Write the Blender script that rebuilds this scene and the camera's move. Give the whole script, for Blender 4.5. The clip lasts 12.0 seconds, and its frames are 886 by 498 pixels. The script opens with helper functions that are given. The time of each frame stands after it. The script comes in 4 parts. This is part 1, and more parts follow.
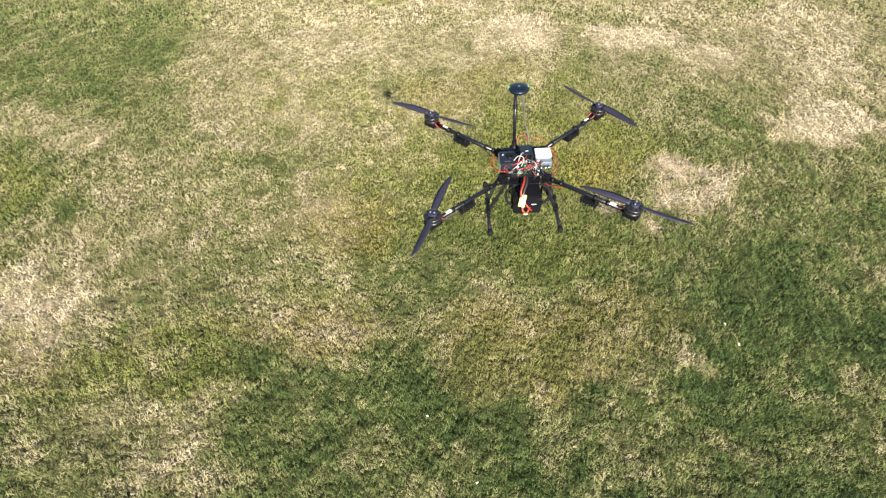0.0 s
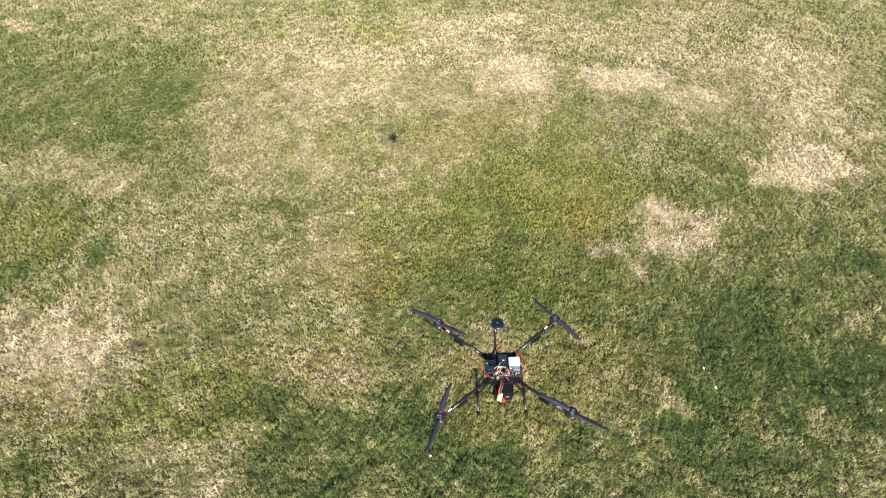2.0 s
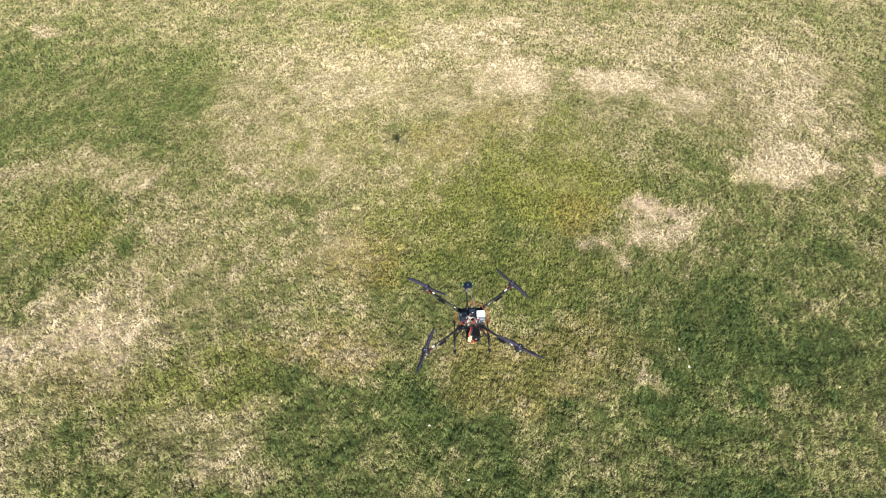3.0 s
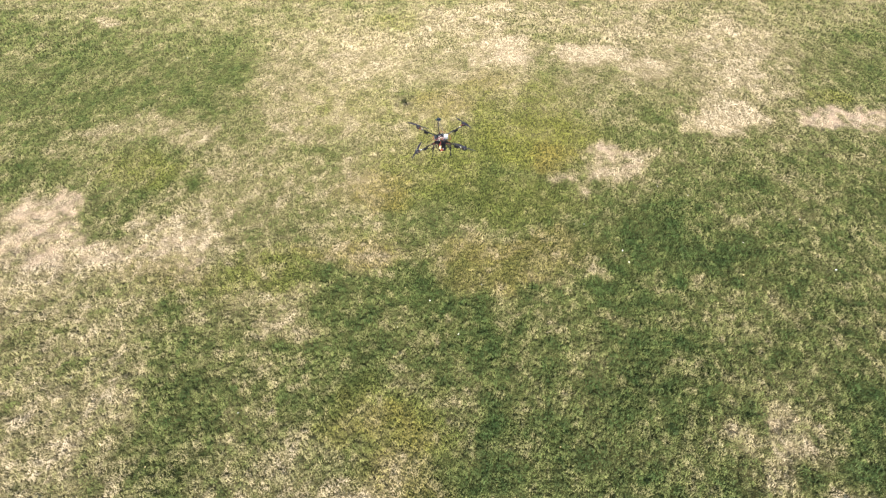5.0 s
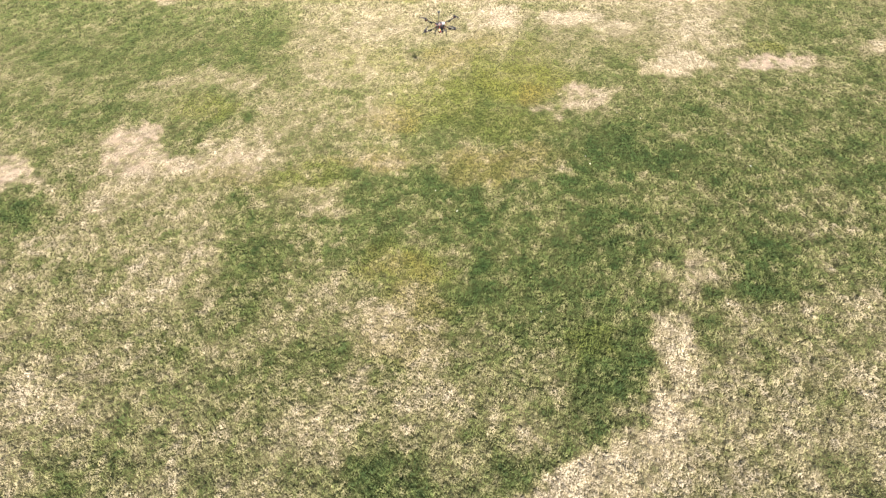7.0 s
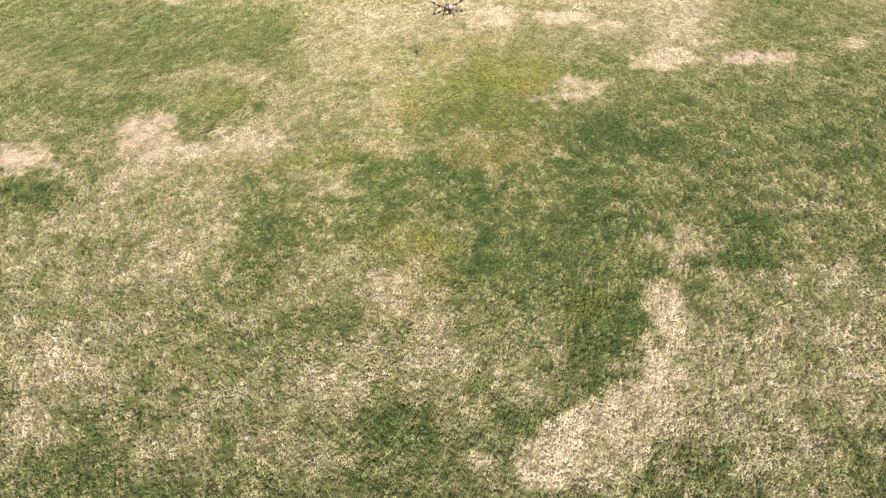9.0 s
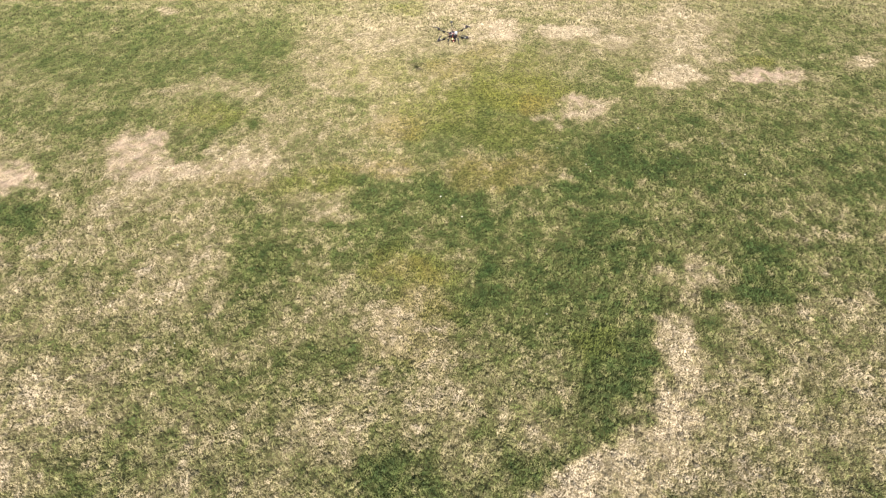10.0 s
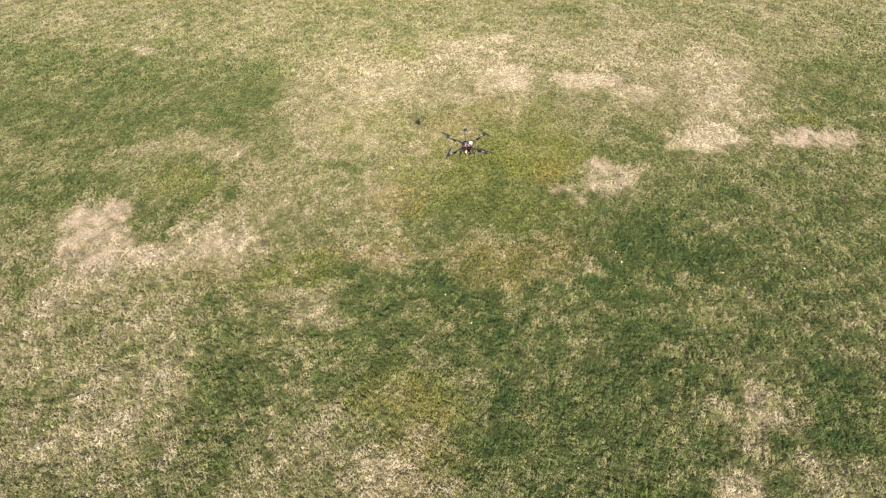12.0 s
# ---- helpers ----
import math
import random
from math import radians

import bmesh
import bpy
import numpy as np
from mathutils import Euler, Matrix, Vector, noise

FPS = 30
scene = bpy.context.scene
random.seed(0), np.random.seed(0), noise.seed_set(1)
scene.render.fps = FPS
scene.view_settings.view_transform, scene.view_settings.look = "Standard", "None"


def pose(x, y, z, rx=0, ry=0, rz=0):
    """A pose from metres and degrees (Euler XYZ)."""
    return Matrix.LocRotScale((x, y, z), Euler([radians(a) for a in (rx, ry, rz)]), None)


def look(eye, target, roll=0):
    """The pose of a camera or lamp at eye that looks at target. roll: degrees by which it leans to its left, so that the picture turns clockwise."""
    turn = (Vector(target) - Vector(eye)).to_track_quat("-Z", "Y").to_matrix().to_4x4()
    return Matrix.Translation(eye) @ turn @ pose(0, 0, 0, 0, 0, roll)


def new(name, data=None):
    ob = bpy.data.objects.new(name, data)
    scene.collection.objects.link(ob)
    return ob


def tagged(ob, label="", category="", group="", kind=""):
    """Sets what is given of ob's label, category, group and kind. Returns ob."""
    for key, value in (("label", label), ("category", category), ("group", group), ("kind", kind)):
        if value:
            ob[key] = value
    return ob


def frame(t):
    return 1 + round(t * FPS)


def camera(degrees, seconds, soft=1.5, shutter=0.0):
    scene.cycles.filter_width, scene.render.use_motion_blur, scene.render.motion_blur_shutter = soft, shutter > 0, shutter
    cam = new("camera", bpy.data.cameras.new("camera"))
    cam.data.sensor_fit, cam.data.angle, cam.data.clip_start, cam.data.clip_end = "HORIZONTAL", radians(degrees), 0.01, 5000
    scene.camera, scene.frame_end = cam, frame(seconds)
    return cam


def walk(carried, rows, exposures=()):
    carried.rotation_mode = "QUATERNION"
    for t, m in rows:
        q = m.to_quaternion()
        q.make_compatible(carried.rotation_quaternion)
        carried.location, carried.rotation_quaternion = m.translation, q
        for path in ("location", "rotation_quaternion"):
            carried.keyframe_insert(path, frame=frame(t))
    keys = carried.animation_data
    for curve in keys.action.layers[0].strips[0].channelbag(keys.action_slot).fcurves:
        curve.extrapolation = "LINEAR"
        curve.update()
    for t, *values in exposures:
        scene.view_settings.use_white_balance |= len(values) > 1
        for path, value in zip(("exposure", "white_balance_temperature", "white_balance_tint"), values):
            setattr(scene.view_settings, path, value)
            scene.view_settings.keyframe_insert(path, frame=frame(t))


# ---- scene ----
cam = camera(86.0, 12.0, soft=1.35)
PATH = [
    (0, (-0.263, -1.017, 5.977), (-0.155, 1.473, 2.848), 1.00),
    (0.2, (-0.295, -1.043, 6.027), (-0.175, 1.457, 2.907), 1.28),
    (0.5, (-0.311, -1.048, 6.108), (-0.183, 1.460, 2.995), 1.46),
    (1, (-0.321, -1.019, 6.335), (-0.200, 1.507, 3.236), 1.45),
    (1.5, (-0.319, -0.943, 6.607), (-0.208, 1.584, 3.508), 1.26),
    (2, (-0.277, -0.848, 6.916), (-0.181, 1.663, 3.804), 0.93),
    (2.5, (-0.192, -0.899, 7.193), (-0.125, 1.584, 4.058), 0.38),
    (2.7, (-0.199, -1.074, 7.278), (-0.136, 1.418, 4.149), 0.38),
    (4.3, (-0.003, -2.880, 8.171), (-0.017, -0.433, 5.007), -1.43),
    (4.5, (0.030, -3.281, 8.200), (0.007, -0.812, 5.052), -1.63),
    (5, (0.044, -4.166, 8.431), (0.009, -1.700, 5.282), -1.87),
    (5.5, (0.080, -5.122, 8.610), (0.027, -2.644, 5.471), -2.36),
    (6, (0.106, -6.106, 8.781), (0.037, -3.620, 5.648), -2.72),
    (6.5, (0.150, -7.151, 8.976), (0.059, -4.656, 5.852), -3.19),
    (7, (0.158, -8.192, 9.104), (0.054, -5.700, 5.978), -3.46),
    (7.5, (0.101, -9.031, 9.093), (0.006, -6.535, 5.969), -3.24),
    (7.7, (0.075, -9.298, 9.084), (-0.016, -6.798, 5.962), -3.15),
    (9.3, (-0.143, -9.297, 9.106), (-0.185, -6.734, 6.035), -2.41),
    (9.5, (-0.167, -9.096, 9.117), (-0.203, -6.533, 6.047), -2.18),
    (10, (-0.232, -8.472, 9.161), (-0.253, -5.903, 6.096), -1.83),
    (10.5, (-0.332, -7.691, 9.169), (-0.332, -5.107, 6.116), -1.35),
    (11, (-0.376, -6.745, 9.152), (-0.365, -4.142, 6.114), -1.04),
    (11.5, (-0.350, -5.838, 9.144), (-0.351, -3.214, 6.125), -1.19),
    (12, (-0.329, -5.379, 9.106), (-0.344, -2.762, 6.081), -1.37),
]
EXPOSURES = [(0.0, 1.63, 6590, 4.6), (2.5, 1.63, 6590, 4.6), (5.0, 1.72, 6520, 7.4), (6.5, 1.80, 6500, 9.0), (7.5, 1.79, 6520, 9.0), (9.5, 1.64, 6640, 10.0), (12.0, 1.52, 6680, 8.2)]
walk(cam, [(t, look(eye, target, roll)) for t, eye, target, roll in PATH], EXPOSURES)

# ---- world, sun, exposure ----
SUN_FROM = Vector((1.13, -8.05, 5.05)).normalized()
sky_world = bpy.data.worlds.new("sky")
scene.world = sky_world
sky_world.use_nodes = True
sky_tree = sky_world.node_tree
sky = sky_tree.nodes.new("ShaderNodeTexSky")
sky.sky_type = "NISHITA"
sky.sun_disc = False
sky.sun_elevation = math.asin(SUN_FROM.z)
sky.sun_rotation = math.atan2(SUN_FROM.x, SUN_FROM.y)
backing = sky_tree.nodes["Background"]
backing.inputs["Strength"].default_value = 0.065
sky_tree.links.new(sky.outputs["Color"], backing.inputs["Color"])

sun_data = bpy.data.lights.new("sun", "SUN")
sun_data.energy = 5.0
sun_data.angle = radians(0.53)
sun_data.color = (1.0, 0.95, 0.87)
sun = new("sun", sun_data)
sun.matrix_world = look(SUN_FROM * 60, (0, 0, 0))


# ---- materials ----
def material(name, colour=(0.5, 0.5, 0.5), rough=0.5, metal=0.0, grain=0.0, grain_size=200.0, bump=0.0, coat=0.0, gloss=0.5):
    """A plain surface with fine variation of colour, gloss and relief."""
    m = bpy.data.materials.new(name)
    m.use_nodes = True
    nodes, links = m.node_tree.nodes, m.node_tree.links
    shader = nodes["Principled BSDF"]
    shader.inputs["Base Color"].default_value = (*colour, 1)
    shader.inputs["Roughness"].default_value = rough
    shader.inputs["Metallic"].default_value = metal
    shader.inputs["Coat Weight"].default_value = coat
    shader.inputs["Specular IOR Level"].default_value = gloss
    if grain:
        place = nodes.new("ShaderNodeTexCoord")
        fine, broad = nodes.new("ShaderNodeTexNoise"), nodes.new("ShaderNodeTexNoise")
        fine.inputs["Scale"].default_value, broad.inputs["Scale"].default_value = grain_size, grain_size / 9
        fine.inputs["Detail"].default_value = 4
        both = nodes.new("ShaderNodeMath")
        both.operation = "ADD"
        for n, tex in enumerate((fine, broad)):
            links.new(place.outputs["Object"], tex.inputs["Vector"])
            links.new(tex.outputs["Fac"], both.inputs[n])
        ramp = nodes.new("ShaderNodeMapRange")
        ramp.inputs["From Min"].default_value, ramp.inputs["From Max"].default_value = 0.6, 1.4
        ramp.inputs["To Min"].default_value, ramp.inputs["To Max"].default_value = 1 - grain, 1 + grain
        links.new(both.outputs[0], ramp.inputs["Value"])
        tint = nodes.new("ShaderNodeVectorMath")
        tint.operation = "SCALE"
        tint.inputs[0].default_value = colour
        links.new(ramp.outputs[0], tint.inputs["Scale"])
        links.new(tint.outputs["Vector"], shader.inputs["Base Color"])
        worn = nodes.new("ShaderNodeMath")
        worn.operation = "MULTIPLY"
        worn.inputs[1].default_value = rough
        links.new(ramp.outputs[0], worn.inputs[0])
        links.new(worn.outputs[0], shader.inputs["Roughness"])
        if bump:
            relief = nodes.new("ShaderNodeBump")
            relief.inputs["Strength"].default_value, relief.inputs["Distance"].default_value = bump, 0.001
            links.new(fine.outputs["Fac"], relief.inputs["Height"])
            links.new(relief.outputs["Normal"], shader.inputs["Normal"])
    return m


def ramp_colour(nodes, links, value, stops):
    ramp = nodes.new("ShaderNodeValToRGB")
    ramp.color_ramp.elements[0].position, ramp.color_ramp.elements[0].color = stops[0][0], (*stops[0][1], 1)
    ramp.color_ramp.elements[1].position, ramp.color_ramp.elements[1].color = stops[-1][0], (*stops[-1][1], 1)
    for at, colour in stops[1:-1]:
        ramp.color_ramp.elements.new(at).color = (*colour, 1)
    links.new(value, ramp.inputs["Fac"])
    return ramp.outputs["Color"]


def mixed(nodes, links, factor, a, b):
    mix = nodes.new("ShaderNodeMix")
    mix.data_type = "RGBA"
    links.new(factor, mix.inputs["Factor"])
    for socket, value in ((mix.inputs["A"], a), (mix.inputs["B"], b)):
        if isinstance(value, tuple):
            socket.default_value = (*value, 1)
        else:
            links.new(value, socket)
    return mix.outputs["Result"]


def field_value(nodes, name):
    node = nodes.new("ShaderNodeAttribute")
    node.attribute_name = name
    return node.outputs["Fac"]


def blade_material():
    """Grass blades from deep green to dry straw, by how dry the turf is, and how brightly painted, at the root of each
    blade.
    """
    m = bpy.data.materials.new("grass_blades")
    m.use_nodes = True
    nodes, links = m.node_tree.nodes, m.node_tree.links
    shader = nodes["Principled BSDF"]
    shader.inputs["Roughness"].default_value = 0.62
    shader.inputs["Specular IOR Level"].default_value = 0.25
    colour = ramp_colour(nodes, links, field_value(nodes, "dry_and_lit"), [
        (0.0, (0.030, 0.060, 0.014)), (0.25, (0.065, 0.098, 0.027)), (0.45, (0.136, 0.153, 0.048)),
        (0.62, (0.264, 0.240, 0.112)), (0.80, (0.402, 0.331, 0.202)), (1.0, (0.600, 0.495, 0.350))])
    colour = mixed(nodes, links, field_value(nodes, "lime"), colour, (0.235, 0.228, 0.044))
    colour = mixed(nodes, links, field_value(nodes, "mustard"), colour, (0.31, 0.215, 0.060))
    colour = mixed(nodes, links, field_value(nodes, "soil"), colour, (0.43, 0.318, 0.230))
    blade_tone = nodes.new("ShaderNodeVectorMath")
    blade_tone.operation = "SCALE"
    links.new(colour, blade_tone.inputs[0])
    links.new(field_value(nodes, "blade_tone"), blade_tone.inputs["Scale"])
    colour = blade_tone.outputs["Vector"]
    links.new(colour, shader.inputs["Base Color"])
    through_light = nodes.new("ShaderNodeBsdfTranslucent")
    links.new(colour, through_light.inputs["Color"])
    # bent blades: their rounded, ribbed faces scatter light as if they lay half flat
    shape = nodes.new("ShaderNodeNewGeometry")
    bent = nodes.new("ShaderNodeVectorMath")
    bent.operation = "MULTIPLY_ADD"
    bent.inputs[1].default_value = (0.40, 0.40, 0.40)
    bent.inputs[2].default_value = (0.0, 0.0, 0.60)
    unit = nodes.new("ShaderNodeVectorMath")
    unit.operation = "NORMALIZE"
    links.new(shape.outputs["Normal"], bent.inputs[0])
    links.new(bent.outputs["Vector"], unit.inputs[0])
    links.new(unit.outputs["Vector"], shader.inputs["Normal"])
    both = nodes.new("ShaderNodeMixShader")
    both.inputs["Fac"].default_value = 0.12
    links.new(shader.outputs["BSDF"], both.inputs[1])
    links.new(through_light.outputs["BSDF"], both.inputs[2])
    links.new(both.outputs["Shader"], nodes["Material Output"].inputs["Surface"])
    return m


def turf_material():
    """Thatch and earth between the blades, pinkish bare earth where the turf has worn away."""
    m = bpy.data.materials.new("turf")
    m.use_nodes = True
    nodes, links = m.node_tree.nodes, m.node_tree.links
    shader = nodes["Principled BSDF"]
    shader.inputs["Roughness"].default_value = 0.9
    shader.inputs["Specular IOR Level"].default_value = 0.15
    place = nodes.new("ShaderNodeTexCoord")
    fine, broad = nodes.new("ShaderNodeTexNoise"), nodes.new("ShaderNodeTexNoise")
    for tex, size in ((fine, 75.0), (broad, 9.0)):
        tex.inputs["Scale"].default_value = size
        tex.inputs["Detail"].default_value = 6
        links.new(place.outputs["Object"], tex.inputs["Vector"])
    mottle = nodes.new("ShaderNodeMath")
    mottle.operation = "MULTIPLY_ADD"
    mottle.inputs[1].default_value = 1.1
    links.new(fine.outputs["Fac"], mottle.inputs[0])
    level = nodes.new("ShaderNodeMath")
    level.operation = "SUBTRACT"
    level.inputs[1].default_value = 0.60
    wide = nodes.new("ShaderNodeTexNoise")
    wide.inputs["Scale"].default_value, wide.inputs["Detail"].default_value, wide.inputs["Roughness"].default_value = 0.5, 9, 0.68
    links.new(place.outputs["Object"], wide.inputs["Vector"])
    drift = nodes.new("ShaderNodeMath")
    drift.operation = "MULTIPLY_ADD"
    drift.inputs[1].default_value = 0.9
    links.new(wide.outputs["Fac"], drift.inputs[0])
    lowered = nodes.new("ShaderNodeMath")
    lowered.operation = "SUBTRACT"
    lowered.inputs[1].default_value = 0.45
    links.new(field_value(nodes, "dry_and_lit"), lowered.inputs[0])
    links.new(lowered.outputs[0], drift.inputs[2])
    links.new(drift.outputs[0], level.inputs[0])
    links.new(level.outputs[0], mottle.inputs[2])
    dry = ramp_colour(nodes, links, mottle.outputs[0], [
        (0.0, (0.016, 0.025, 0.006)), (0.25, (0.030, 0.039, 0.010)), (0.45, (0.052, 0.053, 0.017)), (0.65, (0.096, 0.082, 0.038)), (1.0, (0.23, 0.18, 0.11))])
    earth = ramp_colour(nodes, links, fine.outputs["Fac"], [(0.3, (0.25, 0.182, 0.130)), (0.7, (0.44, 0.328, 0.242))])
    base = mixed(nodes, links, field_value(nodes, "soil"), dry, earth)
    crumbs = ramp_colour(nodes, links, broad.outputs["Fac"], [(0.3, (0.75, 0.75, 0.75)), (0.7, (1.2, 1.2, 1.2))])
    product = nodes.new("ShaderNodeMix")
    product.data_type, product.blend_type = "RGBA", "MULTIPLY"
    product.inputs["Factor"].default_value = 1.0
    links.new(base, product.inputs["A"])
    links.new(crumbs, product.inputs["B"])
    links.new(product.outputs["Result"], shader.inputs["Base Color"])
    relief = nodes.new("ShaderNodeBump")
    relief.inputs["Strength"].default_value, relief.inputs["Distance"].default_value = 0.8, 0.02
    links.new(fine.outputs["Fac"], relief.inputs["Height"])
    links.new(relief.outputs["Normal"], shader.inputs["Normal"])
    return m


GRASS, TURF = blade_material(), turf_material()
CARBON = material("carbon_tube", (0.006, 0.006, 0.008), 0.30, 0.0, 0.25, 400, 0.1, 0.2, gloss=0.40)
PLASTIC = material("black_plastic", (0.005, 0.005, 0.0065), 0.42, 0.0, 0.3, 300, 0.2, gloss=0.15)
RUBBER = material("rubber", (0.007, 0.007, 0.008), 0.8, 0.0, 0.2, 300, 0.2, gloss=0.15)
BLADE = material("propeller_carbon", (0.020, 0.018, 0.032), 0.5, 0.0, 0.2, 150, gloss=0.22)
BELL = material("motor_bell", (0.014, 0.014, 0.017), 0.32, 0.2, 0.2, 300)
COPPER = material("copper_winding", (0.42, 0.11, 0.05), 0.35, 0.8, 0.2, 500)
STEEL = material("steel", (0.6, 0.6, 0.62), 0.25, 1.0, 0.1, 300)
WHITE = material("white_plastic", (0.78, 0.79, 0.80), 0.4, 0.0, 0.06, 120)
SILVER = material("silver_case", (0.30, 0.33, 0.38), 0.32, 0.7, 0.15, 200)
GREYBLUE = material("slate_plastic", (0.013, 0.017, 0.026), 0.35, 0.0, 0.25, 200, gloss=0.22)
PUCK = material("puck_plastic", (0.005, 0.008, 0.017), 0.34, 0.0, 0.15, 200, 0.0, 0.1, gloss=0.3)
RED = material("red_silicone", (0.21, 0.017, 0.011), 0.45, 0.0, 0.15, 200)
ORANGE = material("orange_silicone", (0.22, 0.045, 0.018), 0.45, 0.0, 0.15, 200)
BLACKWIRE = material("black_silicone", (0.015, 0.015, 0.015), 0.5, 0.0, 0.15, 200)
WHITEWIRE = material("white_silicone", (0.40, 0.37, 0.36), 0.5, 0.0, 0.1, 200)
GREYWIRE = material("grey_cable", (0.065, 0.056, 0.052), 0.55, 0.0, 0.2, 200)
YELLOW = material("yellow_nylon", (0.82, 0.62, 0.20), 0.45, 0.0, 0.1, 200)
GREEN = material("green_lamp_cover", (0.03, 0.50, 0.20), 0.3, 0.0, 0.1, 200)
BOARD = material("circuit_board", (0.008, 0.030, 0.020), 0.4, 0.0, 0.5, 500)
SHRINK = material("battery_wrap", (0.006, 0.006, 0.008), 0.40, 0.0, 0.3, 150, 0.1, gloss=0.14)
PRINT = material("pale_print", (0.7, 0.7, 0.7), 0.5, 0.0, 0.1, 300)
LEAF = material("bleached_leaf", (0.80, 0.78, 0.70), 0.7, 0.0, 0.18, 90, 0.4)
LEAF_YELLOW = material("yellow_leaf", (0.50, 0.40, 0.20), 0.7, 0.0, 0.2, 90, 0.4)


# ---- the turf: how dry and how brightly painted it is, place by place ----
RNG = np.random.default_rng(11)
LATTICE = RNG.random((6, 256, 256))


def value_noise(x, y, size, layer):
    """Smooth noise from 0 to 1 with blobs of about the given size."""
    u, v = x / size + 57.3 * layer, y / size + 31.7 * layer
    i, j = np.floor(u).astype(int), np.floor(v).astype(int)
    f, g = u - i, v - j
    f, g = f * f * (3 - 2 * f), g * g * (3 - 2 * g)
    t = LATTICE[layer % 6]
    i0, i1, j0, j1 = i % 256, (i + 1) % 256, j % 256, (j + 1) % 256
    return (t[i0, j0] * (1 - f) + t[i1, j0] * f) * (1 - g) + (t[i0, j1] * (1 - f) + t[i1, j1] * f) * g


MAP_X0, MAP_Y0, MAP_STEP, MAP_NX, MAP_NY = -27.0, -18.0, 0.06, 880, 700
map_x, map_y = np.meshgrid(MAP_X0 + MAP_STEP * np.arange(MAP_NX), MAP_Y0 + MAP_STEP * np.arange(MAP_NY), indexing="ij")
warp_x = map_x + 0.45 * (value_noise(map_x, map_y, 1.5, 0) - 0.5) + 0.48 * (value_noise(map_x, map_y, 0.45, 1) - 0.5) + 0.3 * (value_noise(map_x, map_y, 0.16, 2) - 0.5)
warp_y = map_y + 0.45 * (value_noise(map_x, map_y, 1.5, 3) - 0.5) + 0.48 * (value_noise(map_x, map_y, 0.45, 4) - 0.5) + 0.3 * (value_noise(map_x, map_y, 0.16, 5) - 0.5)
LAWN = {kind: np.zeros_like(map_x) for kind in ("straw", "green", "soil", "lime", "mustard")}


def patch(kind, x, y, long, short, turn, amount):
    """A ragged oval patch of the lawn: straw, green, soil, lime or mustard; half lengths in metres, turn in degrees."""
    c, s = math.cos(radians(turn)), math.sin(radians(turn))
    dx, dy = warp_x - x, warp_y - y
    r = np.sqrt(((c * dx + s * dy) / long) ** 2 + ((c * dy - s * dx) / short) ** 2)
    f = np.clip((1.55 - r) / 1.0, 0, 1)
    np.maximum(LAWN[kind], amount * f * f * (3 - 2 * f), out=LAWN[kind])


patch("soil", -9.59, 3.58, 1.08, 0.69, -43, 0.56)
patch("soil", -9.38, 2.58, 0.66, 0.40, -21, 0.50)
patch("soil", -9.41, 4.33, 0.54, 0.34, -24, 0.60)
patch("soil", -13.17, 2.48, 1.17, 0.58, -17, 0.56)
patch("soil", 11.15, 6.79, 1.24, 0.50, 1, 0.56)
patch("soil", 4.09, 5.55, 0.42, 0.24, 7, 0.50)
patch("soil", 4.32, 4.80, 0.62, 0.25, 2, 0.36)
patch("soil", 4.89, 5.00, 0.41, 0.23, 8, 0.42)
patch("soil", 3.41, 4.47, 0.32, 0.11, 1, 0.30)
patch("straw", -9.34, 2.94, 1.53, 0.99, -29, 0.70)
patch("straw", -6.83, 2.47, 2.29, 0.59, -4, 0.75)
patch("straw", -9.10, 1.86, 1.05, 0.40, -7, 0.80)
patch("straw", -7.58, 1.85, 1.64, 0.55, -5, 0.75)
patch("straw", -5.33, 2.75, 1.07, 0.44, -6, 0.60)
patch("straw", 7.81, 6.79, 1.05, 0.50, 1, 0.95)
patch("straw", 8.43, 9.13, 2.42, 1.45, 4, 0.37)
patch("straw", 9.75, 11.12, 2.10, 1.14, 2, 0.34)
patch("straw", 14.92, 7.41, 0.82, 0.36, 4, 0.70)
patch("straw", -11.55, 1.52, 0.91, 0.46, -15, 0.50)
# pale straw round (-2, 10) also paints in the glow opposite the sun
patch("straw", -2.05, 10.40, 3.06, 2.20, -11, 0.30)
patch("straw", -3.53, 6.98, 1.62, 1.29, -64, 0.30)
patch("straw", -2.15, 4.76, 0.61, 0.52, -66, 0.55)
patch("straw", -5.04, 8.73, 1.81, 0.97, -76, 0.28)
patch("straw", -0.72, 2.87, 1.66, 0.78, -4, 0.36)
patch("straw", -1.83, 2.43, 0.63, 0.53, -18, 0.60)
patch("straw", -4.44, 4.88, 1.43, 1.15, -52, 0.30)
patch("straw", -5.78, 4.00, 1.14, 0.60, -9, 0.34)
patch("straw", -7.73, 7.22, 1.29, 0.54, -7, 0.50)
patch("straw", -9.53, 6.94, 0.97, 0.38, -7, 0.40)
patch("straw", -13.51, 3.92, 1.39, 0.58, -11, 0.35)
patch("straw", 1.36, 9.22, 1.33, 0.92, -4, 0.35)
patch("straw", -6.44, 1.07, 0.84, 0.46, -11, 0.40)
patch("straw", -12.12, 13.35, 0.57, 0.29, -13, 0.70)
patch("straw", 2.29, 13.74, 0.88, 0.64, 6, 0.60)
patch("straw", 1.29, 12.24, 0.66, 0.56, 9, 0.60)
patch("straw", 2.45, 11.03, 0.79, 0.66, 17, 0.85)
patch("straw", 1.59, 10.23, 0.53, 0.36, 3, 0.70)
patch("straw", 0.86, 10.32, 0.23, 0.21, 15, 0.95)
